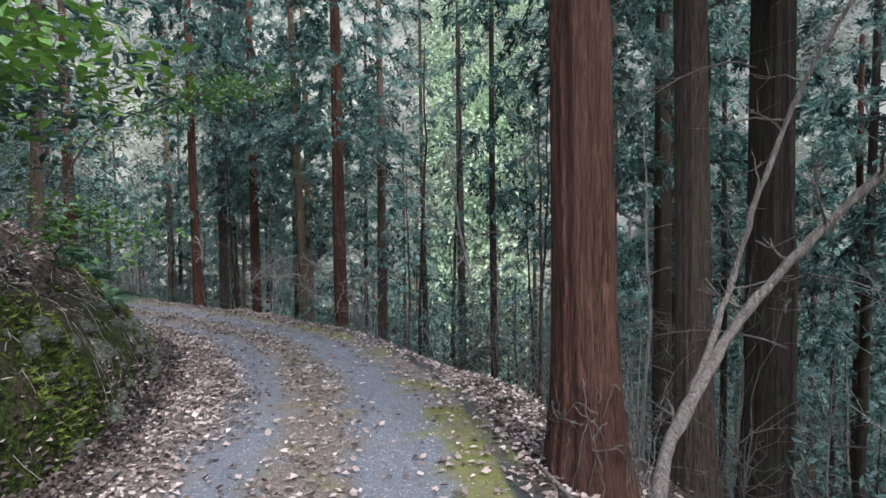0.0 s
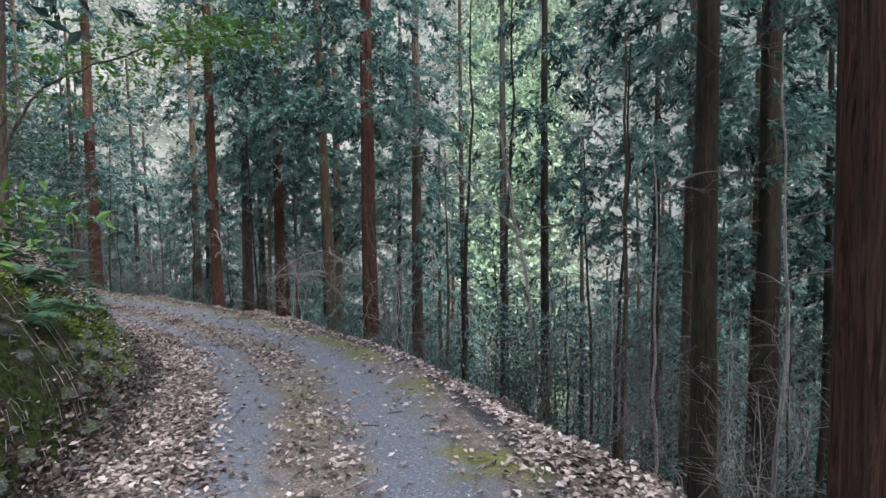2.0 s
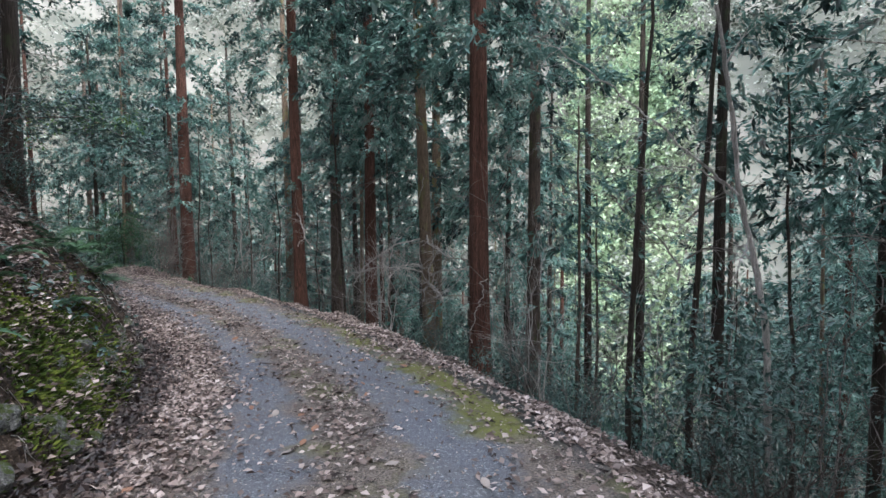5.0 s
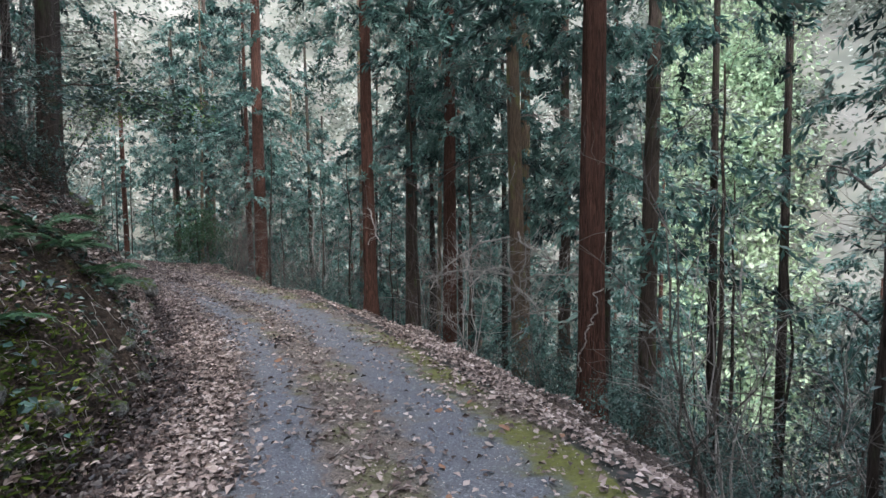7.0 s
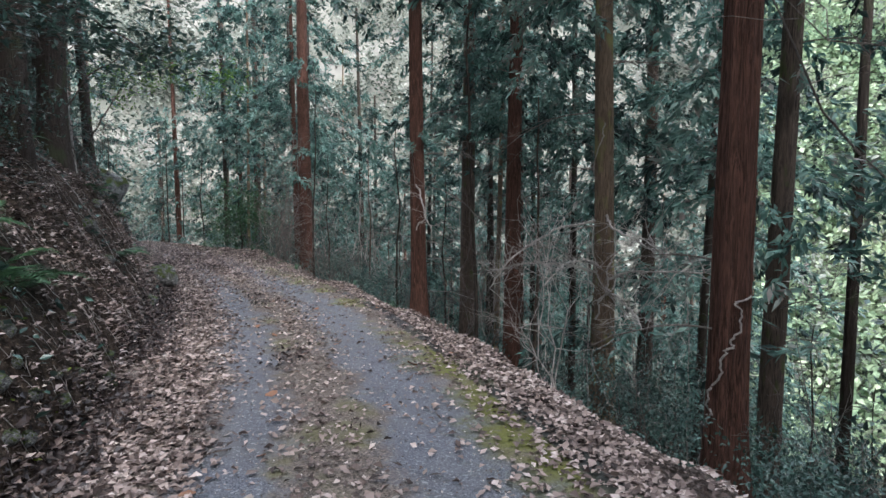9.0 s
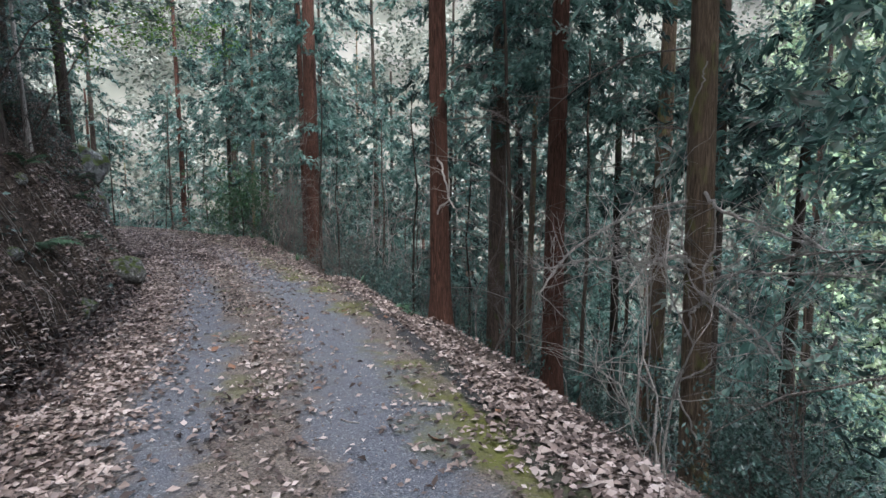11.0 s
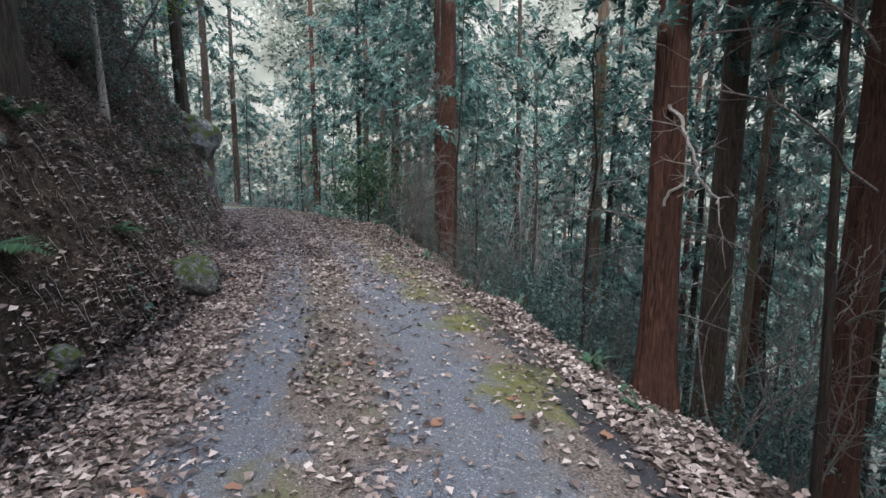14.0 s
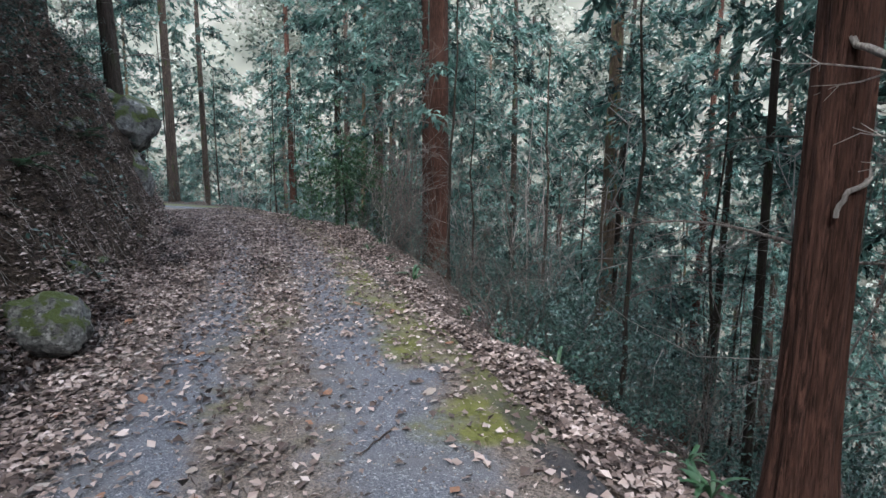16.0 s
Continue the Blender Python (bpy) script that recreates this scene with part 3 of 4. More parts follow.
# leaf colours lightened so that the valley gap looks sunlit
SUNLIT_GROVE = leaf_material("sunlit_grove_leaves", [(0.18, 0.28, 0.18), (0.38, 0.48, 0.30), (0.52, 0.56, 0.40)], 0.8, 0.1, 0.12, 0.35)
tagged(new("far_grove", mesh_of("far_grove", *pale_grove(330, 15), SUNLIT_GROVE)), "yellow-green grove across the valley, sunlit brightness put into its leaf colour", "woods", kind="stuff")
tagged(new("far_woods", mesh_of("far_woods", *far_woods(2300, 5), HAZY_WOODS)), "green mixed woods on the hills across the valley, paled in colour for haze", "woods", kind="stuff")


# ---- undergrowth ----
def bare_mesh(name, tall, stems, seed, material=TWIG, r=0.012, spread=0.5, forks=8):
    """The stems of a leafless shrub, forking and wandering; a mesh for each."""
    g = np.random.default_rng(seed)
    sets, made = [], []

    def grow(p, w, length, rad, level):
        q = np.linspace(0, 1, 7)
        pts = p + np.cumsum(np.r_[np.zeros((1, 3)), unit(w + g.normal(size=(6, 3)) * 0.28)], 0) * length / 6
        sets.append(tube(pts if level == 0 else pts[::2], (rad * (1 - 0.65 * q))[::1 if level == 0 else 2], 4 if level == 0 else 3))
        if level < 2:
            for _ in range(forks if level == 0 else 4):
                i = g.integers(2, 7)
                grow(pts[i], unit(w + g.normal(size=3) * 0.75), length * g.uniform(0.25, 0.55), rad * 0.5, level + 1)

    for _ in range(stems):
        a = g.uniform(0, 6.28)
        w = unit(np.array([math.cos(a) * spread, math.sin(a) * spread, 1.0]))
        sets.clear()
        grow(np.array([math.cos(a), math.sin(a), -1.0]) * 0.06, w, tall * g.uniform(0.6, 1.1), r, 0)
        made.append(mesh_of(name, *join(*sets), material, True))
    return made


def bush_mesh(name, tall, wide, n, seed, material, leaf=0.09):
    """An evergreen shrub: leaf whorls at the ends of hidden twigs, with gaps."""
    g = np.random.default_rng(seed)
    hub = g.normal(size=(n // 14, 3)) * (wide * 0.42, wide * 0.42, tall * 0.24) + np.array([0, 0, tall * 0.55])
    hub[:, 2] = np.clip(hub[:, 2], 0.08, None)
    P = np.repeat(hub, 14, 0) + g.normal(size=(len(hub) * 14, 3)) * 0.07
    D = g.normal(size=P.shape) + np.array([0, 0, 0.2])
    return mesh_of(name, *leaf_arrays(P, D, g.normal(size=P.shape) * 0.5 + np.array([0, 0, 1.0]), g.uniform(0.7, 1.4, len(P)) * leaf, g.uniform(0.2, 0.3, len(P)) * leaf), material)


BARE = [bare_mesh("stem", t, s, 70 + k, m, r, sp) for k, (t, s, m, r, sp) in enumerate(
    [(2.2, 4, TWIG, 0.012, 0.35), (3.2, 3, TWIG_GREY, 0.018, 0.25), (1.5, 5, TWIG_DARK, 0.010, 0.6), (2.6, 4, TWIG_GREY, 0.013, 0.4), (4.6, 2, TWIG, 0.02, 0.16), (4.0, 3, TWIG_GREY, 0.018, 0.3)])]
BUSH = [bush_mesh("leaves", t, w, n, 90 + k, SHRUB, l) for k, (t, w, n, l) in enumerate([(1.6, 1.5, 2100, 0.075), (2.4, 1.7, 2800, 0.08), (1.1, 1.2, 1500, 0.065)])]
BUSH_STEMS = [bare_mesh("stem", t, 3, 96 + k, TWIG_DARK, 0.012, 0.3, 5) for k, t in enumerate((1.3, 1.9, 0.9))]


def bare_shrub(x, y, k, size, turn, label="leafless grey shrub of thin tangled twigs on the slope"):
    t = thing("bare_shrub", (x, y, gz(x, y)), label, "shrub", "bare shrubs", "", turn, size)
    for stem in BARE[k]:
        part("stem", stem, t)


def evergreen(x, y, k, size, turn):
    t = thing("evergreen_shrub", (x, y, gz(x, y)), "dark glossy evergreen shrub under the cedars", "shrub", "evergreen shrubs", "", turn, size)
    part("foliage", BUSH[k], t)
    for stem in BUSH_STEMS[k]:
        part("stem", stem, t)


g = np.random.default_rng(31)
n_bare = n_bush = 0
for _ in range(4000):
    if n_bare >= 225 and n_bush >= 115:
        break
    i = int(g.integers(24, NS - 8))
    o = g.uniform(0.9, 24) if g.random() < 0.8 else g.uniform(0.9, 5)
    x, y = MID[i] - LEFT[i] * (DR[i] + o)
    size = g.uniform(0.6, 1.25) * (0.75 if o < 2.5 else 1.1)
    if (g.random() < 0.62 or o < 1.8) and n_bare < 225:
        bare_shrub(x, y, int(g.integers(0, 6 if o > 4 else 4)), size, g.uniform(0, 360))
        n_bare += 1
    elif n_bush < 115 and o > 1.8:
        evergreen(x, y, int(g.integers(0, 3)), size * (1.25 if o > 6 else 1.0), g.uniform(0, 360))
        n_bush += 1
for _ in range(30):
    i = int(g.integers(215, 335))
    x, y = MID[i] - LEFT[i] * (DR[i] + g.uniform(1.8, 6.5))
    evergreen(x, y, int(g.integers(0, 3)), g.uniform(0.5, 0.85), g.uniform(0, 360))
for _ in range(75):
    i = int(g.integers(40, NS - 8))
    x, y = MID[i] - LEFT[i] * (DR[i] + g.uniform(9, 36))
    evergreen(x, y, int(g.integers(0, 3)), g.uniform(1.6, 2.8), g.uniform(0, 360))
for _ in range(130):
    i = int(g.integers(40, NS - 12))
    o = g.uniform(1.3, 8)
    o = o + 0.9 if MID[i, 1] < 9 else o
    x, y = MID[i] + LEFT[i] * (DL[i] + o)
    if g.random() < 0.6:
        bare_shrub(x, y, int(g.choice([0, 2, 3, 3, 5])), g.uniform(0.7, 1.4), g.uniform(0, 360), "leafless shrub of grey twigs on the bank")
    else:
        evergreen(x, y, int(g.integers(0, 3)), g.uniform(0.5, 0.9), g.uniform(0, 360))


# ---- fallen leaves, moss ----
def litter(n, seed):
    """Dead leaves: thick in the ditch and between the wheel tracks, thin on the tracks, loose over bank and slope."""
    g = np.random.default_rng(seed)
    i = g.integers(16, 334, n)
    along = g.uniform(-0.1, 0.1, n)
    d = np.where(g.random(n) < 0.52, DL[i] + 0.25 - g.random(n) * (DL[i] + DR[i] + 0.9), np.where(g.random(n) < 0.76, DL[i] + g.random(n) ** 1.15 * 4.6, -DR[i] - g.random(n) ** 1.3 * 4.5))
    x = MID[i, 0] + LEFT[i, 0] * d + TAN[i, 0] * along
    y = MID[i, 1] + LEFT[i, 1] * d + TAN[i, 1] * along
    u = (DL[i] - d) / (DL[i] + DR[i])
    patchy = wob(x * 1.7 + 3, y * 1.7)
    w = u + patchy * 0.05
    dens = np.interp(w, [-0.3, -0.02, 0.05, 0.2, 0.27, 0.33, 0.42, 0.47, 0.55, 0.62, 0.68, 0.78, 0.86, 0.94, 1.0, 1.05, 1.4], [0.8, 0.8, 1, 0.95, 0.4, 0.05, 0.07, 0.42, 0.5, 0.22, 0.025, 0.035, 0.12, 0.1, 0.3, 0.62, 0.6])
    dens = dens * np.where((w > 0.4) & (w < 0.66), np.interp(-x, [2, 4, 11, 14], [0.8, 0.5, 0.5, 1]), 1.0)
    dens = dens * np.where(u < -0.02, np.clip(0.62 + 0.75 * wob(x * 1.1, y * 1.1 + 5), 0.1, 1.2), np.clip(0.95 + 0.4 * wob(x * 0.9, y * 0.9 + 5), 0.35, 1.2))
    dens = np.where(u > -0.02, np.maximum(dens, np.interp(-x, [10, 15, 19], [0, 0.3, 0.55]) * (u < 1)), dens)
    dens = dens * np.where((d > DL[i] + 0.03) & (d < DL[i] + 0.5) & (y < 12), 0.3, 1.0)
    keep = g.random(n) < dens
    x, y = x[keep], y[keep]
    P = np.stack([x, y, ground(x, y) + 0.014 + g.random(len(x)) * 0.02], 1)
    D = np.stack([*np.transpose(unit(g.normal(size=(len(x), 2)))), np.abs(g.normal(size=len(x))) * 0.22], 1)
    U = g.normal(size=P.shape) * 0.3 + np.array([0, 0, 1.0])
    size = g.uniform(0.03, 0.076, len(x))
    return leaf_arrays(P, D, U, size, size * g.uniform(0.24, 0.42, len(x)), g.uniform(0.0, 0.9, (len(x), 1)))


tagged(new("fallen_leaves", mesh_of("fallen_leaves", *litter(520000, 3), LITTER)), "dry curled brown leaves strewn over lane and bank", "leaves", kind="stuff")


def moss(n, seed):
    g = np.random.default_rng(seed)
    i = g.integers(26, 182, n)
    d = DL[i] + 0.02 + g.random(n) ** 1.3 * 0.75
    x, y = MID[i, 0] + LEFT[i, 0] * d + g.uniform(-0.2, 0.2, n), MID[i, 1] + LEFT[i, 1] * d + g.uniform(-0.2, 0.2, n)
    keep = (wob(x * 1.6, y * 1.6) + g.normal(size=n) * 0.2 > -0.1) & (y < 9.4 + 0.8 * g.normal(size=n))
    x, y = x[keep], y[keep]
    P = np.stack([x, y, ground(x, y)], 1)
    outward = -LEFT[i[keep]]
    D = np.concatenate([outward * 0.9, np.full((len(x), 1), 0.35)], 1) + g.normal(size=P.shape) * 0.6
    return leaf_arrays(P, D, g.normal(size=P.shape), g.uniform(0.025, 0.075, len(x)), g.uniform(0.006, 0.014, len(x)))


tagged(new("moss", mesh_of("moss", *moss(80000, 9), MOSS)), "thick green moss on the stony foot of the bank", "moss", kind="stuff")


def crumbs(n, seed):
    """Broken leaf bits, needles and grit over the whole lane."""
    g = np.random.default_rng(seed)
    i = g.integers(52, 320, n)
    u = g.random(n)
    keep = g.random(n) < np.interp(u, [0, 0.2, 0.33, 0.42, 0.5, 0.6, 0.7, 0.8, 1], [1, 0.9, 0.35, 0.45, 1, 0.9, 0.3, 0.4, 1])
    i, u = i[keep], u[keep]
    d = DL[i] - u * (DL[i] + DR[i])
    along = g.uniform(-0.1, 0.1, len(i))
    x, y = MID[i, 0] + LEFT[i, 0] * d + TAN[i, 0] * along, MID[i, 1] + LEFT[i, 1] * d + TAN[i, 1] * along
    P = np.stack([x, y, ground(x, y) + 0.010 + g.random(len(x)) * 0.006], 1)
    D = np.column_stack([g.normal(size=(len(x), 2)), np.abs(g.normal(size=len(x))) * 0.25])
    size = g.uniform(0.008, 0.024, len(x))
    return leaf_arrays(P, D, g.normal(size=P.shape) * 0.3 + np.array([0, 0, 1.0]), size, size * g.uniform(0.12, 0.45, len(x)), 0.4)


CRUMBS = leaf_material("leaf_crumbs", [(0.02, 0.016, 0.014), (0.08, 0.06, 0.05), (0.22, 0.175, 0.15), (0.42, 0.38, 0.35)], 0.8, 0.2, 5.0, 0.0, 0.8)
tagged(new("leaf_crumbs", mesh_of("leaf_crumbs", *crumbs(95000, 4), CRUMBS)), "broken leaf bits and needles scattered over the asphalt", "leaf litter", kind="stuff")


def wet_leaves(n, seed):
    """Dark sodden leaves in the ditch at the foot of the mossy wall, and in heaps between the wheel tracks."""
    g = np.random.default_rng(seed)
    i = g.integers(60, 310, n)
    ditch = g.random(n) < 0.55
    d = np.where(ditch, DL[i] + 0.05 - np.abs(g.normal(size=n)) * 0.16, DL[i] - (DL[i] + DR[i]) * (0.47 + g.normal(size=n) * 0.055))
    x, y = MID[i, 0] + LEFT[i, 0] * d + g.uniform(-0.1, 0.1, n), MID[i, 1] + LEFT[i, 1] * d + g.uniform(-0.1, 0.1, n)
    keep = np.where(ditch, (y < 12.5) | (wob(x, y) > 0.4), (wob(x * 1.5, y * 1.5 + 2) > 0.6) & (g.random(n) < 0.3))
    x, y = x[keep], y[keep]
    P = np.stack([x, y, ground(x, y) + 0.03 + g.random(len(x)) * 0.02], 1)
    D = np.column_stack([g.normal(size=(len(x), 2)), np.abs(g.normal(size=len(x))) * 0.4])
    size = g.uniform(0.03, 0.075, len(x))
    return leaf_arrays(P, D, g.normal(size=P.shape) * 0.4 + np.array([0, 0, 1.0]), size, size * g.uniform(0.25, 0.42, len(x)), 0.6)


WET = leaf_material("sodden_dark_leaves", [(0.008, 0.006, 0.006), (0.03, 0.021, 0.019), (0.10, 0.072, 0.062)], 0.5, 0.4, 4.0, 0.0, 0.6)
tagged(new("wet_leaves", mesh_of("wet_leaves", *wet_leaves(30000, 8), WET)), "dark sodden leaves heaped in the ditch and along the lane", "leaf litter", kind="stuff")


def creeper(n, seed):
    """Small evergreen creeper leaves in patches over the bank."""
    g = np.random.default_rng(seed)
    i = g.integers(50, 330, n)
    d = DL[i] + np.where(MID[i, 1] < 9, 1.0, 0.1) + g.random(n) * 2.6
    x, y = MID[i, 0] + LEFT[i, 0] * d + g.uniform(-0.1, 0.1, n), MID[i, 1] + LEFT[i, 1] * d + g.uniform(-0.1, 0.1, n)
    keep = wob(x * 1.3 + 9, y * 1.3) + 0.2 * (d - DL[i]) > 0.75
    x, y, i = x[keep], y[keep], i[keep]
    P = np.stack([x, y, ground(x, y) + 0.02 + g.random(len(x)) * 0.12], 1)
    D = np.concatenate([-LEFT[i] * 0.7, np.full((len(x), 1), -0.2)], 1) + g.normal(size=P.shape) * 0.6
    size = g.uniform(0.04, 0.10, len(x))
    return leaf_arrays(P, D, g.normal(size=P.shape) * 0.4 + np.array([0, 0, 1.0]), size, size * 0.28)


tagged(new("creeper", mesh_of("creeper", *creeper(13000, 12), SHRUB)), "small dark green creeper leaves over the bank", "creeper", kind="stuff")


# ---- saplings and poles of the undergrowth ----
def pole_mesh(name, tall, r, seed, material):
    g = np.random.default_rng(seed)
    z = np.linspace(-0.3, tall, 12)
    off = np.cumsum(g.normal(size=(12, 2)) * 0.028, 0)
    return mesh_of(name, *tube(np.column_stack([off, z]), r * (1 - 0.7 * np.clip(z, 0, None) / tall), 6), material, True)


POLES = [pole_mesh("trunk", t, r, 200 + k, m) for k, (t, r, m) in enumerate(
    [(5, 0.03, BARK_DARK), (7, 0.05, BARK_BROWN), (4, 0.022, TWIG), (6, 0.04, BARK_DARK), (5.5, 0.028, TWIG), (8, 0.045, BARK_DARK)])]
g = np.random.default_rng(41)
for k in range(150):
    i = int(g.integers(40, NS - 10))
    o = g.uniform(2.2, 15)
    x, y = MID[i] - LEFT[i] * (DR[i] + o)
    if min(np.hypot(*(np.array((x, y)) - t)) for t in taken) < 0.5:
        continue
    t = thing("sapling", (x, y, gz(x, y)), "thin bare sapling rising from the shaded slope", "sapling", "saplings on the slope", "", g.uniform(0, 360), g.uniform(0.8, 1.2))
    part("trunk", POLES[k % 6], t)
    for _ in range(3):
        b = part("twig", DEAD_LIMBS[g.integers(0, 4)], t)
        b.location = (0, 0, g.uniform(1.2, 4.0))
        b.rotation_euler = (0, g.uniform(-0.7, 0.1), g.uniform(0, 6.28))


# ---- rocks ----
def rock_mesh(name, seed, flat=0.7):
    g = np.random.default_rng(seed)
    bm = bmesh.new()
    bmesh.ops.create_icosphere(bm, subdivisions=3, radius=1.0)
    for v in bm.verts:
        p = v.co.copy()
        f = 1 + 0.28 * noise.noise(p * 1.1 + Vector((seed, 0, 0))) + 0.14 * noise.noise(p * 2.7 + Vector((0, seed, 0))) + 0.05 * noise.noise(p * 7)
        v.co = Vector((p.x * f, p.y * f * 0.8, p.z * f * flat))
        for q in range(3):
            cut = Vector(g.normal(size=3)).normalized()
            over = v.co.dot(cut) - 0.78
            if over > 0:
                v.co -= cut * over * 0.8
    me = bpy.data.meshes.new(name)
    bm.to_mesh(me)
    bm.free()
    me.materials.append(ROCK)
    return me


ROCKS = [rock_mesh("rock", k, f) for k, f in ((1, 0.7), (2, 0.55), (3, 0.8), (4, 0.65))]


def rock(x, y, z, size, k, label, group="", turn=0.0, tilt=0.0, name="rock"):
    ob = new(name, ROCKS[k])
    ob.matrix_world = pose(x, y, z, tilt, 0, turn)
    ob.scale = (size, size, size)
    return tagged(ob, label, "rock", group)


g = np.random.default_rng(51)
for k in range(64):
    i = int(g.integers(78, 168))
    e = g.uniform(0.0, 0.42)
    x, y = MID[i] + LEFT[i] * (DL[i] + e)
    rock(x, y, gz(x, y) - 0.035, g.uniform(0.04, 0.12), k % 4, "grey stone half grown over with moss in the bank's foot", "stones of the bank", g.uniform(0, 360), g.uniform(-30, 30), "stone")
for k in range(46):
    i = int(g.integers(62, 150))
    e = g.uniform(0.02, 0.34)
    x, y = MID[i] + LEFT[i] * (DL[i] + e)
    rock(x, y, gz(x, y) - 0.06, g.uniform(0.06, 0.14), k % 4, "pale lichened wall stone bedded in moss", "stones of the old wall", g.uniform(0, 360), g.uniform(-40, 40), "stone")
rock(-20.95, 19.6, 1.55, 1.0, 0, "large dark rock jutting from the bank with mossy top", "", 25, -12)
rock(-20.2, 19.35, 0.6, 0.75, 2, "mossy rock jutting from the bank", "", 70, 8)
rock(-21.9, 20.15, 1.9, 0.8, 1, "mossy rock jutting from the bank", "", 140, 8)
rock(-13.87, 17.0, -0.5, 0.34, 2, "mossy boulder at the foot of the bank", "", 40, 0)
rock(-11.35, 15.0, -0.6, 0.14, 0, "pale stone among the leaves at the bank's foot", "", 10, 20)
rock(-11.55, 15.1, -0.52, 0.2, 1, "dark mossy stone at the bank's foot", "", 80, 10)
rock(-3.1, 12.35, -0.75, 0.26, 3, "pale mossy stone at the lane's edge", "", 30, 0)
for k in range(22):
    i = int(g.integers(175, 330))
    x, y = MID[i] + LEFT[i] * (DL[i] + g.uniform(0.1, 1.4))
    rock(x, y, gz(x, y) - 0.03, g.uniform(0.04, 0.15), k % 4, "small earthy stone in the bank", "stones of the bank", g.uniform(0, 360), 0, "stone")


# ---- ferns and strap-leaved plants ----
def frond_mesh(name, length, seed):
    g = np.random.default_rng(seed)
    q = np.linspace(0, 1, 22)
    rib = np.stack([q * length * 0.9, 0 * q, length * (0.55 * q - 0.75 * q ** 2)], 1)
    V, F = tube(rib, 0.004 * (1 - 0.8 * q), 3)
    F = np.concatenate([F[:, :3], F[:, [0, 2, 3]]])
    k = np.repeat(np.arange(2, 22), 2)
    side = np.tile([1, -1], 20)
    D = np.stack([0.45 + 0 * k, side, -0.15 + 0 * k], 1) + g.normal(size=(40, 3)) * 0.08
    L = length * 0.3 * np.sin(np.pi * (0.12 + 0.86 * q[k])) + 0.01
    return mesh_of(name, *join((V, F), leaf_arrays(rib[k], D, np.tile([0, 0, 1.0], (40, 1)), L, L * 0.13)), FERN)


FRONDS = [frond_mesh("frond", l, 300 + k) for k, l in enumerate((0.5, 0.65, 0.8))]


def fern(x, y, g, size=1.0):
    t = thing("fern", (x, y, gz(x, y)), "green fern with arching feathered fronds on the bank", "fern", "ferns", "", g.uniform(0, 360), size)
    n = int(g.integers(5, 9))
    for k in range(n):
        f = part("frond", FRONDS[g.integers(0, 3)], t)
        f.rotation_euler = (g.uniform(-0.3, 0.3), g.uniform(-0.5, 0.1), 6.28 * k / n + g.uniform(-0.3, 0.3))


g = np.random.default_rng(61)
for k in range(36):
    i = int(g.integers(80, 320))
    x, y = MID[i] + LEFT[i] * (DL[i] + g.uniform(0.45, 2.4))
    fern(x, y, g, g.uniform(0.4, 0.8))

for k in range(11):
    i = int(g.integers(96, 160))
    x, y = MID[i] + LEFT[i] * (DL[i] + g.uniform(0.5, 1.3))
    fern(x, y, g, g.uniform(0.5, 0.85))


def blade_mesh(name, length, seed):
    q = np.linspace(0, 1, 9)
    mid = np.stack([q * length * 0.7, 0 * q, length * (0.9 * q - 0.75 * q ** 2)], 1)
    w = 0.022 * np.sin(np.pi * (0.1 + 0.88 * q))
    V = np.concatenate([mid + np.stack([0 * q, w, 0.3 * w], 1), mid, mid + np.stack([0 * q, -w, 0.3 * w], 1)])
    a = np.arange(8)
    F = np.concatenate([np.stack([a, a + 1, a + 10, a + 9], 1), np.stack([a + 9, a + 10, a + 19, a + 18], 1)])
    return mesh_of(name, V, F, FERN, True)


BLADES = [blade_mesh("blade", l, 0) for l in (0.35, 0.45, 0.55)]
for k in range(34):
    i = int(g.integers(190, 330))
    o = g.uniform(0.25, 1.9)
    x, y = MID[i] - LEFT[i] * (DR[i] + o)
    t = thing("strap_leaf_plant", (x, y, gz(x, y)), "tuft of green strap-shaped leaves below the lane's edge", "plant", "strap-leaved plants", "", g.uniform(0, 360), g.uniform(0.6, 1.0))
    for j in range(int(g.integers(5, 9))):
        b = part("blade", BLADES[g.integers(0, 3)], t)
        b.rotation_euler = (g.uniform(-0.2, 0.2), g.uniform(-0.6, 0.1), g.uniform(0, 6.28))


# ---- single branches, vines and sticks ----
def curve_through(points, n=40, wander=0.0, seed=0):
    """A smooth limb through a few points."""
    p = np.array(points, float)
    s = np.r_[0, np.cumsum(np.linalg.norm(np.diff(p, axis=0), axis=1))]
    q = np.stack([np.interp(np.linspace(0, s[-1], n), s, p[:, k]) for k in range(3)], 1)
    for _ in range(3):
        q[1:-1] = (q[:-2] + q[1:-1] * 2 + q[2:]) / 4
    return q + np.random.default_rng(seed).normal(size=q.shape) * wander


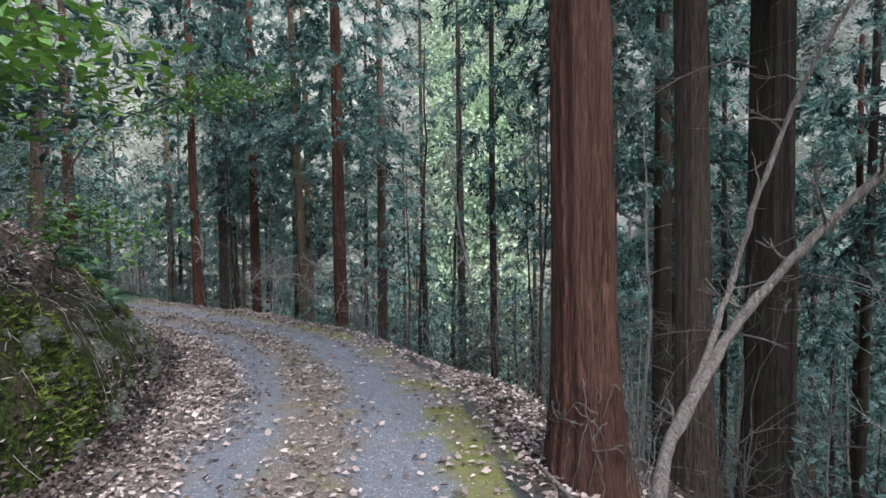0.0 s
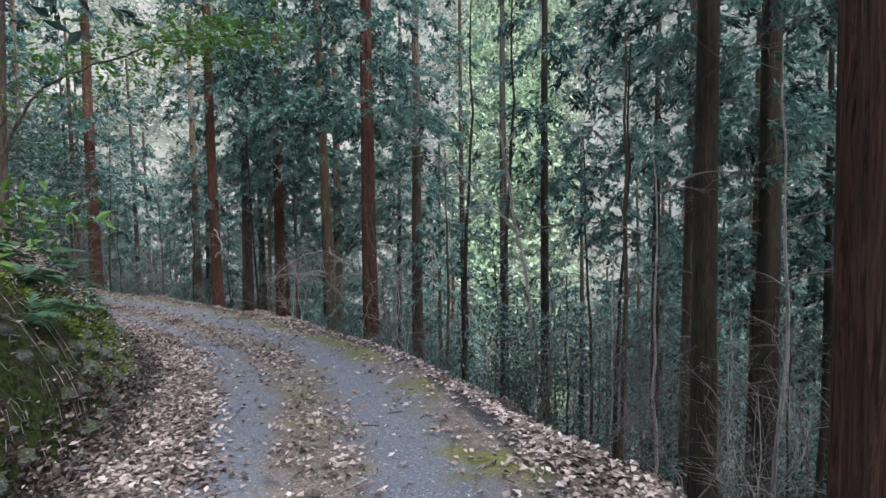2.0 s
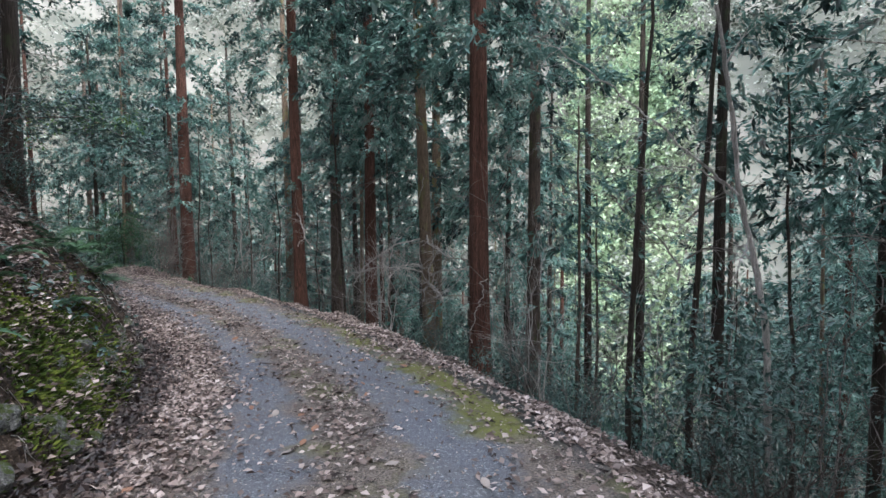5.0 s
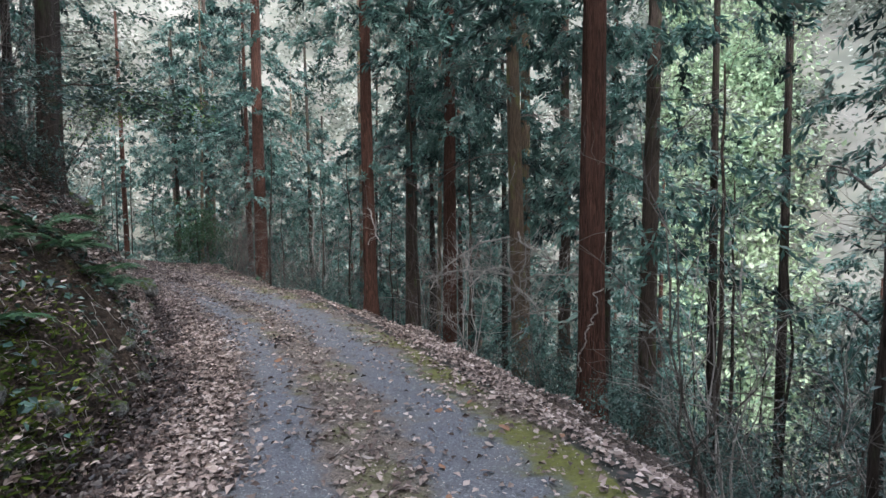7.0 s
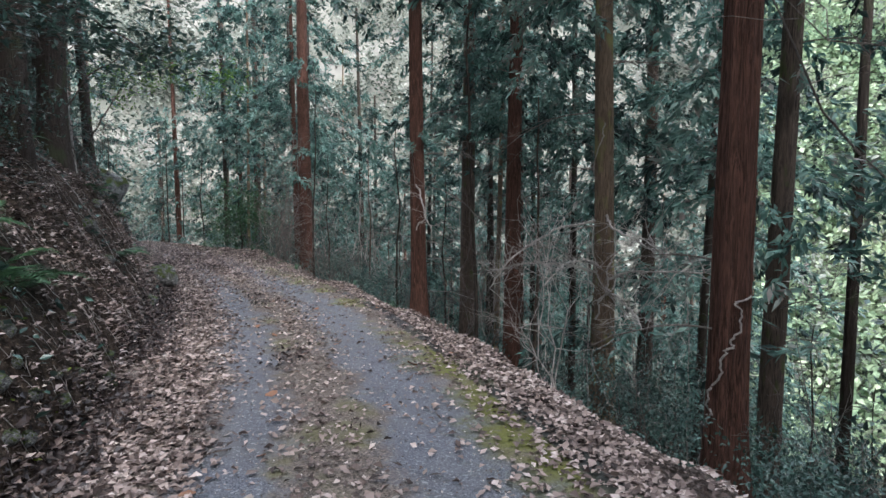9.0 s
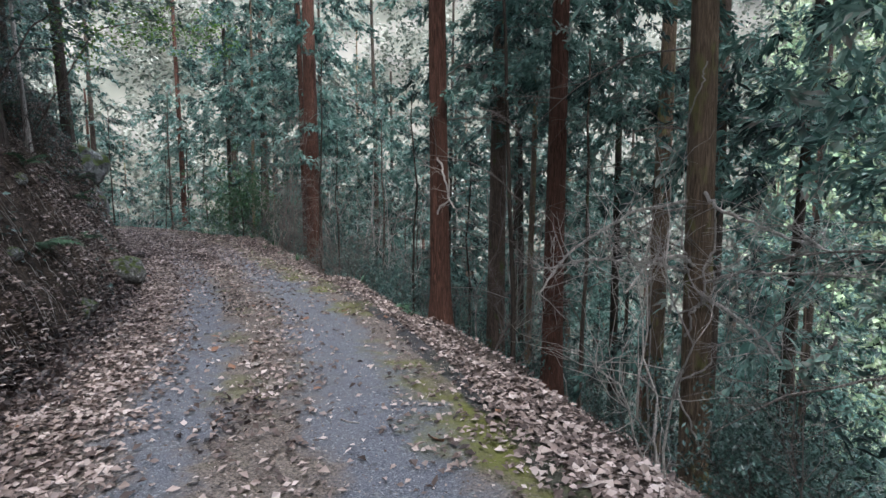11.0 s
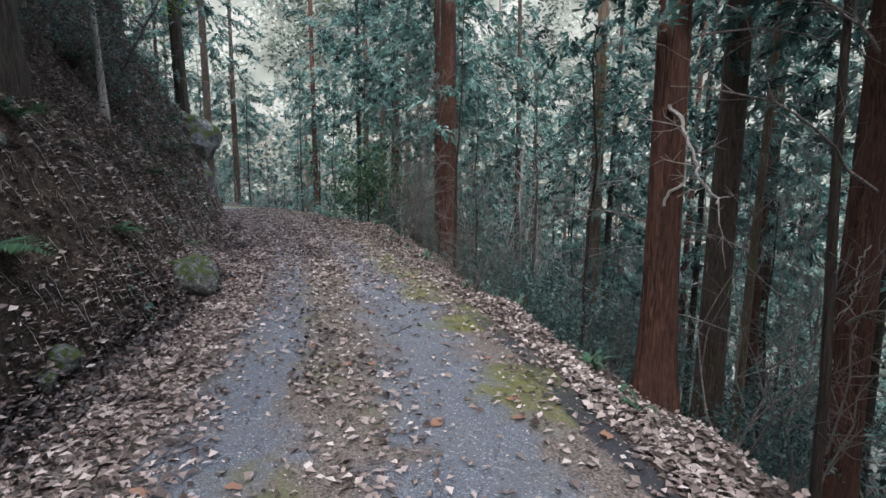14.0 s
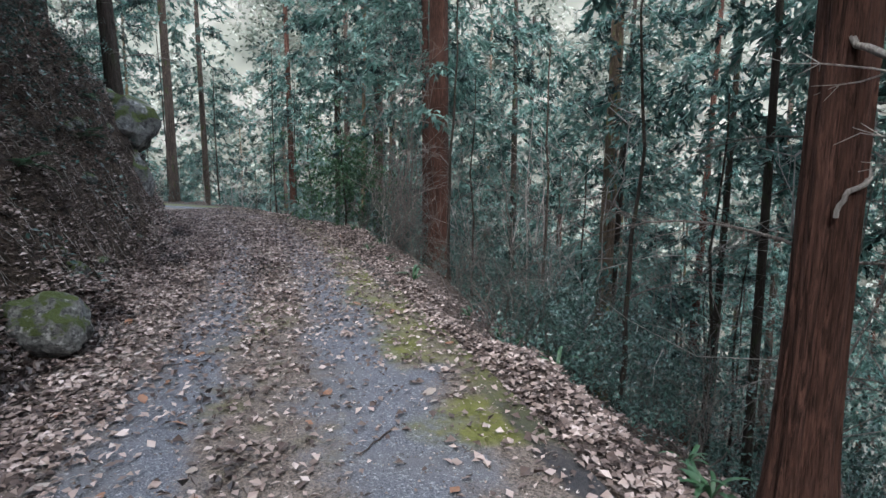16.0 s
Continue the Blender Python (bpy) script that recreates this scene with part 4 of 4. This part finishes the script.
def with_twigs(path, r0, r1, twigs, length, seed, way=(0, 0, 0.2)):
    g = np.random.default_rng(seed)
    rad = np.linspace(r0, r1, len(path)) * (1 + 0.12 * np.sin(np.arange(len(path)) * 1.3))
    sets = [tube(path, rad, 8)]
    for _ in range(twigs):
        i = g.integers(6, len(path))
        w = unit(g.normal(size=3) + np.array(way))
        t = np.linspace(0, 1, 6)[:, None]
        twig = path[i] + w * t * length * g.uniform(0.4, 1.2) + np.cumsum(g.normal(size=(6, 3)) * 0.03, 0) * t
        sets.append(tube(twig, r1 * 0.6 * (1 - 0.7 * t[:, 0]), 4))
        for _ in range(3):
            b = unit(w + g.normal(size=3) * 0.7)
            sets.append(tube(twig[3] + b * t[:4] * length * 0.5, r1 * 0.3 * (1 - 0.7 * t[:4, 0]), 3))
    return join(*sets)


bx, by = 0.75, 2.1
limb_path = curve_through([(bx, by, gz(bx, by) - 0.1), (1.1, 2.59, 0.66), (1.35, 2.86, 0.77), (1.75, 3.2, 1.09), (2.13, 3.26, 1.47), (2.35, 3.24, 1.71), (2.75, 3.1, 2.15), (3.3, 2.9, 2.9)], 44, 0.004, 1)
fork_path = curve_through([(1.33, 2.85, 0.74), (1.78, 3.33, 1.26), (2.05, 3.43, 1.96), (2.24, 3.5, 2.33), (2.36, 3.47, 2.65), (2.6, 3.3, 3.2)], 36, 0.005, 2)
crooked = thing("crooked_tree", (0, 0, 0), "crooked pale grey branch growing out over the slope", "tree")
part("limb", mesh_of("limb", *with_twigs(limb_path, 0.037, 0.024, 10, 0.5, 3), TWIG_GREY, True), crooked)
part("limb", mesh_of("limb", *with_twigs(fork_path, 0.022, 0.014, 12, 0.5, 4), TWIG_GREY, True), crooked)

tagged(new("fallen_stick", mesh_of("fallen_stick", *tube(curve_through([(0.62, 3.5, gz(0.62, 3.5) + 0.08), (0.78, 3.1, gz(0.78, 3.1) + 0.05), (0.9, 2.75, gz(0.9, 2.75) + 0.02)], 12, 0.003, 5), np.linspace(0.016, 0.02, 12), 7), TWIG_GREY, True)),
       "broken pale stick leaning on the cedar's root", "stick")


def root_tangle(x, y, r, base, n, seed):
    """Thin dead rootlets looped round the foot of a trunk and hanging down it."""
    g = np.random.default_rng(seed)
    t = thing("root_tangle", (x, y, base), "tangle of thin dead rootlets round the cedar's foot", "roots")
    for _ in range(n):
        q = np.linspace(0, 1, 14)
        a0, z0 = g.uniform(-2.9, 0.1), g.uniform(0.45, 0.95)
        a = a0 + q * g.uniform(-0.9, 0.9) + np.cumsum(g.normal(size=14)) * 0.035
        z = z0 + 0.06 * np.sin(q * 5 + a0) - q ** 1.5 * g.uniform(0.0, 0.6)
        rr = r * (1 + 0.6 * np.exp(-np.clip(z, 0, None) / 0.45)) * 1.06 + 0.012 + 0.05 * np.sin(q * 3.1) * g.random()
        part("rootlet", mesh_of("rootlet", *tube(np.stack([rr * np.cos(a), rr * np.sin(a), z], 1), np.linspace(0.007, 0.003, 14), 4), TWIG_GREY, True), t)


root_tangle(1.02, 3.8, 0.218, gz(1.03, 3.8), 26, 17)

px, py = 0.72, 11.53
pale = thing("bare_tree", (0, 0, 0), "pale slender leafless tree on the slope", "tree")
part("trunk", mesh_of("trunk", *with_twigs(curve_through([(px, py, gz(px, py) - 0.1)] + [(0.62, 11.53, 0.18), (0.54, 11.67, 0.88), (0.37, 11.65, 1.52), (0.31, 11.6, 2.15), (0.2, 11.51, 2.74), (0.06, 11.34, 3.36)], 40, 0.006, 31), 0.045, 0.02, 8, 0.6, 32), TWIG, True), pale)
part("limb", mesh_of("limb", *with_twigs(curve_through([(0.34, 11.56, 1.52), (0.03, 11.65, 1.85), (-0.42, 11.71, 2.31), (-1.01, 11.7, 2.83), (-1.58, 11.61, 3.24)], 30, 0.012, 33), 0.016, 0.006, 26, 0.6, 34), TWIG, True), pale)
part("limb", mesh_of("limb", *with_twigs(curve_through([(0.32, 11.56, 1.48), (0.1, 11.63, 1.76), (-0.28, 11.74, 1.86), (-0.78, 11.86, 1.84)], 24, 0.012, 35), 0.012, 0.005, 16, 0.5, 36), TWIG, True), pale)


def vine(x, y, r, turns, z0, z1, seed, lean=(0, 0)):
    g = np.random.default_rng(seed)
    q = np.linspace(0, 1, 90)
    a = turns * 6.28 * q + np.cumsum(g.normal(size=90)) * 0.12 + g.uniform(0, 6.28)
    base = gz(x, y)
    h = z0 + (z1 - z0) * (q + 0.02 * np.sin(q * 30))
    rr = (r * (1 - 0.6 * h / 19) * (1 + 0.35 * np.exp(-h / 0.45)) + 0.015) * (1 + 0.08 * np.abs(np.sin(q * 17)))
    P = np.stack([x + lean[0] * h + rr * np.cos(a), y + lean[1] * h + rr * np.sin(a), base + h], 1)
    tagged(new("vine", mesh_of("vine", *tube(P, np.full(90, 0.016) * (1 - 0.4 * q), 6), TWIG, True)), "pale woody vine wound round a cedar trunk", "vine", "vines")


LICHEN_X, LICHEN_Y = -4.87, 18.72
for k, (turns, z0, z1) in enumerate([(3.2, 0.0, 3.2), (-2.0, 0.1, 4.0), (1.2, 2.0, 5.2)]):
    vine(LICHEN_X, LICHEN_Y, 0.172, turns, z0, z1, 80 + k, (-0.012, -0.03))
vine(-9.26, 20.06, 0.168, 0.8, 2.2, 4.2, 90, (0.008, -0.02))
vine(-7.75, 22.08, 0.21, 0.5, 0.0, 3.5, 91)
vine(-3.09, 16.05, 0.2, 0.4, 0.2, 2.4, 92)

# loose hanging side branch with pale curved twigs on the vine-wound cedar, and bare boughs over the slope
for k, pts in enumerate([[(-9.3, 20.0, 1.6), (-9.0, 19.7, 1.3), (-8.75, 19.45, 0.8), (-8.5, 19.3, 0.55)],
                         [(-4.9, 18.6, 0.8), (-5.6, 18.2, 0.65), (-6.2, 17.8, 0.2), (-6.5, 17.6, -0.3)],
                         [(-4.9, 18.6, -0.1), (-5.3, 18.3, 0.05), (-5.9, 18.0, 0.1), (-6.6, 17.8, -0.05)],
                         [(-4.9, 18.6, -0.2), (-4.5, 18.3, 0.0), (-4.0, 18.1, 0.05), (-3.4, 18.0, 0.1)],
                         [(-4.9, 18.6, 0.0), (-5.1, 18.1, 0.2), (-5.3, 17.5, 0.15), (-5.4, 17.0, -0.1)],
                         [(-4.9, 18.6, -0.3), (-4.6, 18.1, -0.35), (-4.3, 17.6, -0.45), (-4.1, 17.1, -0.6)],
                         [(-4.9, 18.6, 0.9), (-4.7, 18.0, 0.7), (-4.2, 17.4, 0.5), (-3.8, 16.9, 0.4)]]):
    tagged(new("dead_bough", mesh_of("dead_bough", *with_twigs(curve_through(pts, 24, 0.012, k), 0.022, 0.011, 26 if k else 9, 0.8 if k else 0.45, 20 + k), TWIG, True)), "pale dead bough hanging from a cedar", "branch", "dead boughs")


def leafy_branch(pts, leaves, leaf, material, seed, label, spread=0.28, r=0.02):
    g = np.random.default_rng(seed)
    path = curve_through(pts, 36, 0.01, seed)
    t = thing("leafy_branch", tuple(path[0]), label, "branch", "leafy branches")
    local = path - path[0]
    part("bough", mesh_of("bough", *with_twigs(local, r, 0.006, 14, spread * 1.6, seed + 1), TWIG_DARK, True), t)
    i = g.integers(14, 36, leaves // 7)
    hub = local[i] + g.normal(size=(len(i), 3)) * (spread, spread, spread * 0.45)
    P = np.repeat(hub, 7, 0) + g.normal(size=(len(hub) * 7, 3)) * leaf * 0.5
    D = g.normal(size=P.shape) * (1, 1, 0.4)
    part("foliage", mesh_of("foliage", *leaf_arrays(P, D, g.normal(size=P.shape) * 0.35 + np.array([0, 0, 1.0]), g.uniform(0.7, 1.3, len(P)) * leaf, g.uniform(0.2, 0.28, len(P)) * leaf), material), t)


leafy_branch([(-5.9, 7.6, gz(-5.9, 7.6)), (-5.0, 7.8, 3.2), (-3.8, 8.2, 3.75), (-2.9, 9.2, 4.15)], 1500, 0.09, BRIGHT, 5, "bright green leafy bough reaching over the lane", 0.3)
leafy_branch([(-3.9, 3.4, gz(-3.9, 3.4)), (-3.0, 3.0, 2.6), (-2.3, 2.8, 2.75), (-1.85, 2.75, 2.5)], 700, 0.11, BRIGHT, 6, "green leafy shrub bough hanging over the bank", 0.3)
leafy_branch([(-4.3, 4.6, gz(-4.3, 4.6)), (-3.6, 4.1, 2.6), (-3.0, 3.9, 2.9), (-2.5, 4.2, 2.7)], 900, 0.11, SHRUB, 7, "dark leafy shrub bough hanging over the bank", 0.4)
leafy_branch([(-3.7, 5.0, gz(-3.7, 5.0)), (-3.5, 5.0, 1.9), (-3.3, 5.1, 1.75), (-3.1, 5.3, 1.6)], 500, 0.09, BRIGHT, 8, "fresh green shrub on the bank's edge", 0.22, 0.01)
leafy_branch([(-10.6, 11.6, gz(-10.6, 11.6)), (-9.9, 12.4, 3.0), (-9.3, 13.0, 3.1), (-8.7, 13.6, 2.6)], 1400, 0.1, SHRUB, 9, "dark evergreen bough hanging from the bank", 0.4)
leafy_branch([(-17.2, 17.0, gz(-17.2, 17.0)), (-16.6, 18.2, 4.3), (-15.8, 19.0, 4.6), (-14.8, 19.8, 4.2)], 1500, 0.1, BRIGHT, 10, "green leafy bough reaching over the lane", 0.5)
leafy_branch([(-15.9, 15.9, gz(-15.9, 15.9)), (-15.6, 16.6, 3.8), (-14.9, 17.2, 4.4), (-14.0, 17.9, 4.3)], 1200, 0.1, SHRUB, 11, "dark evergreen bough hanging from the bank", 0.45)
fresh = thing("young_conifer", (-20.8, 25.3, gz(-20.8, 25.3)), "green young conifer beside the bend", "tree")
part("crown", bush_mesh("crown", 3.0, 1.8, 4200, 77, FERN, 0.11), fresh)
part("trunk", POLES[0], fresh)
for x, y in ((-19.0, 25.4), (-18.2, 24.6)):
    bare_shrub(x, y, 1, 1.3, 40 * x, "pale leafless tree beside the bend")

g = np.random.default_rng(71)
for k in range(42):
    i = int(g.integers(90, 330))
    d = DL[i] - g.random() * (DL[i] + DR[i])
    x, y = MID[i] + LEFT[i] * d
    a, l = g.uniform(0, 6.28), g.uniform(0.12, 0.5)
    q = np.linspace(-0.5, 0.5, 7)
    px, py = x + q * l * math.cos(a) + g.normal(size=7) * 0.008, y + q * l * math.sin(a) + g.normal(size=7) * 0.008
    P = np.stack([px, py, ground(px, py) + 0.018], 1)
    tagged(new("fallen_stick", mesh_of("fallen_stick", *tube(P, np.linspace(0.006, 0.003, 7), 5), TWIG_DARK if k % 3 else TWIG, True)), "thin dry stick lying on the leafy lane", "stick", "sticks on the lane")


# ---- root hair and twigs in the bank, then single large leaves ----
def bank_twigs(n, seed):
    g = np.random.default_rng(seed)
    sets = []
    for _ in range(n):
        i = int(g.integers(56, 330))
        x, y = MID[i] + LEFT[i] * (DL[i] + 0.05 + g.random() ** 1.3 * 2.4)
        a, l = g.uniform(0, 6.28), g.uniform(0.06, 0.24)
        q = np.linspace(0, 1, 5)
        px, py = x + q * l * math.cos(a) + g.normal(size=5) * 0.012, y + q * l * math.sin(a) + g.normal(size=5) * 0.012
        sets.append(tube(np.stack([px, py, ground(px, py) + 0.012 + 0.05 * np.sin(q * 3.1) * g.random()], 1), np.linspace(0.004, 0.0015, 5), 3))
    return join(*sets)


tagged(new("bank_twigs", mesh_of("bank_twigs", *bank_twigs(2600, 13), TWIG, True)), "dry twigs and roots tangled over the bank", "twigs", kind="stuff")


def single_leaf(seed):
    g = np.random.default_rng(seed)
    q = np.linspace(0, 1, 6)
    w = 0.32 * np.sin(np.pi * (0.08 + 0.9 * q)) * (1 + 0.15 * g.normal(size=6))
    z = 0.1 * np.sin(q * 3 + g.uniform(0, 3))
    V = np.concatenate([np.stack([q, w, z + 0.12 * g.random()], 1), np.stack([q, 0 * q, z], 1), np.stack([q, -w, z + 0.2 * g.random()], 1)])
    a = np.arange(5)
    F = np.concatenate([np.stack([a, a + 1, a + 7, a + 6], 1), np.stack([a + 6, a + 7, a + 13, a + 12], 1)])
    return mesh_of("fallen_leaf", V - np.array([0.5, 0, 0]), F, LEAF_PALE if seed % 2 else LEAF_RUST, True)


LEAF_PALE = leaf_material("pale_dry_leaf", [(0.17, 0.14, 0.12), (0.29, 0.25, 0.22)], 0.7, 0.25, 20)
LEAF_RUST = leaf_material("rust_dry_leaf", [(0.12, 0.062, 0.04), (0.24, 0.13, 0.08)], 0.7, 0.25, 20)
LEAVES = [single_leaf(k) for k in range(6)]
for k in range(260):
    i = int(g.integers(84, 300))
    d = DL[i] - g.random() * (DL[i] + DR[i] + 0.2)
    x, y = MID[i] + LEFT[i] * d
    ob = new("fallen_leaf", LEAVES[k % 6])
    ob.matrix_world = pose(x, y, gz(x, y) + 0.022, g.uniform(-14, 14), g.uniform(-14, 14), g.uniform(0, 360))
    f = g.uniform(0.06, 0.11)
    ob.scale = (f, f, f)
    tagged(ob, "pale curled dead leaf on the lane" if k % 2 else "rust-brown curled dead leaf on the lane", "leaf", "single fallen leaves")
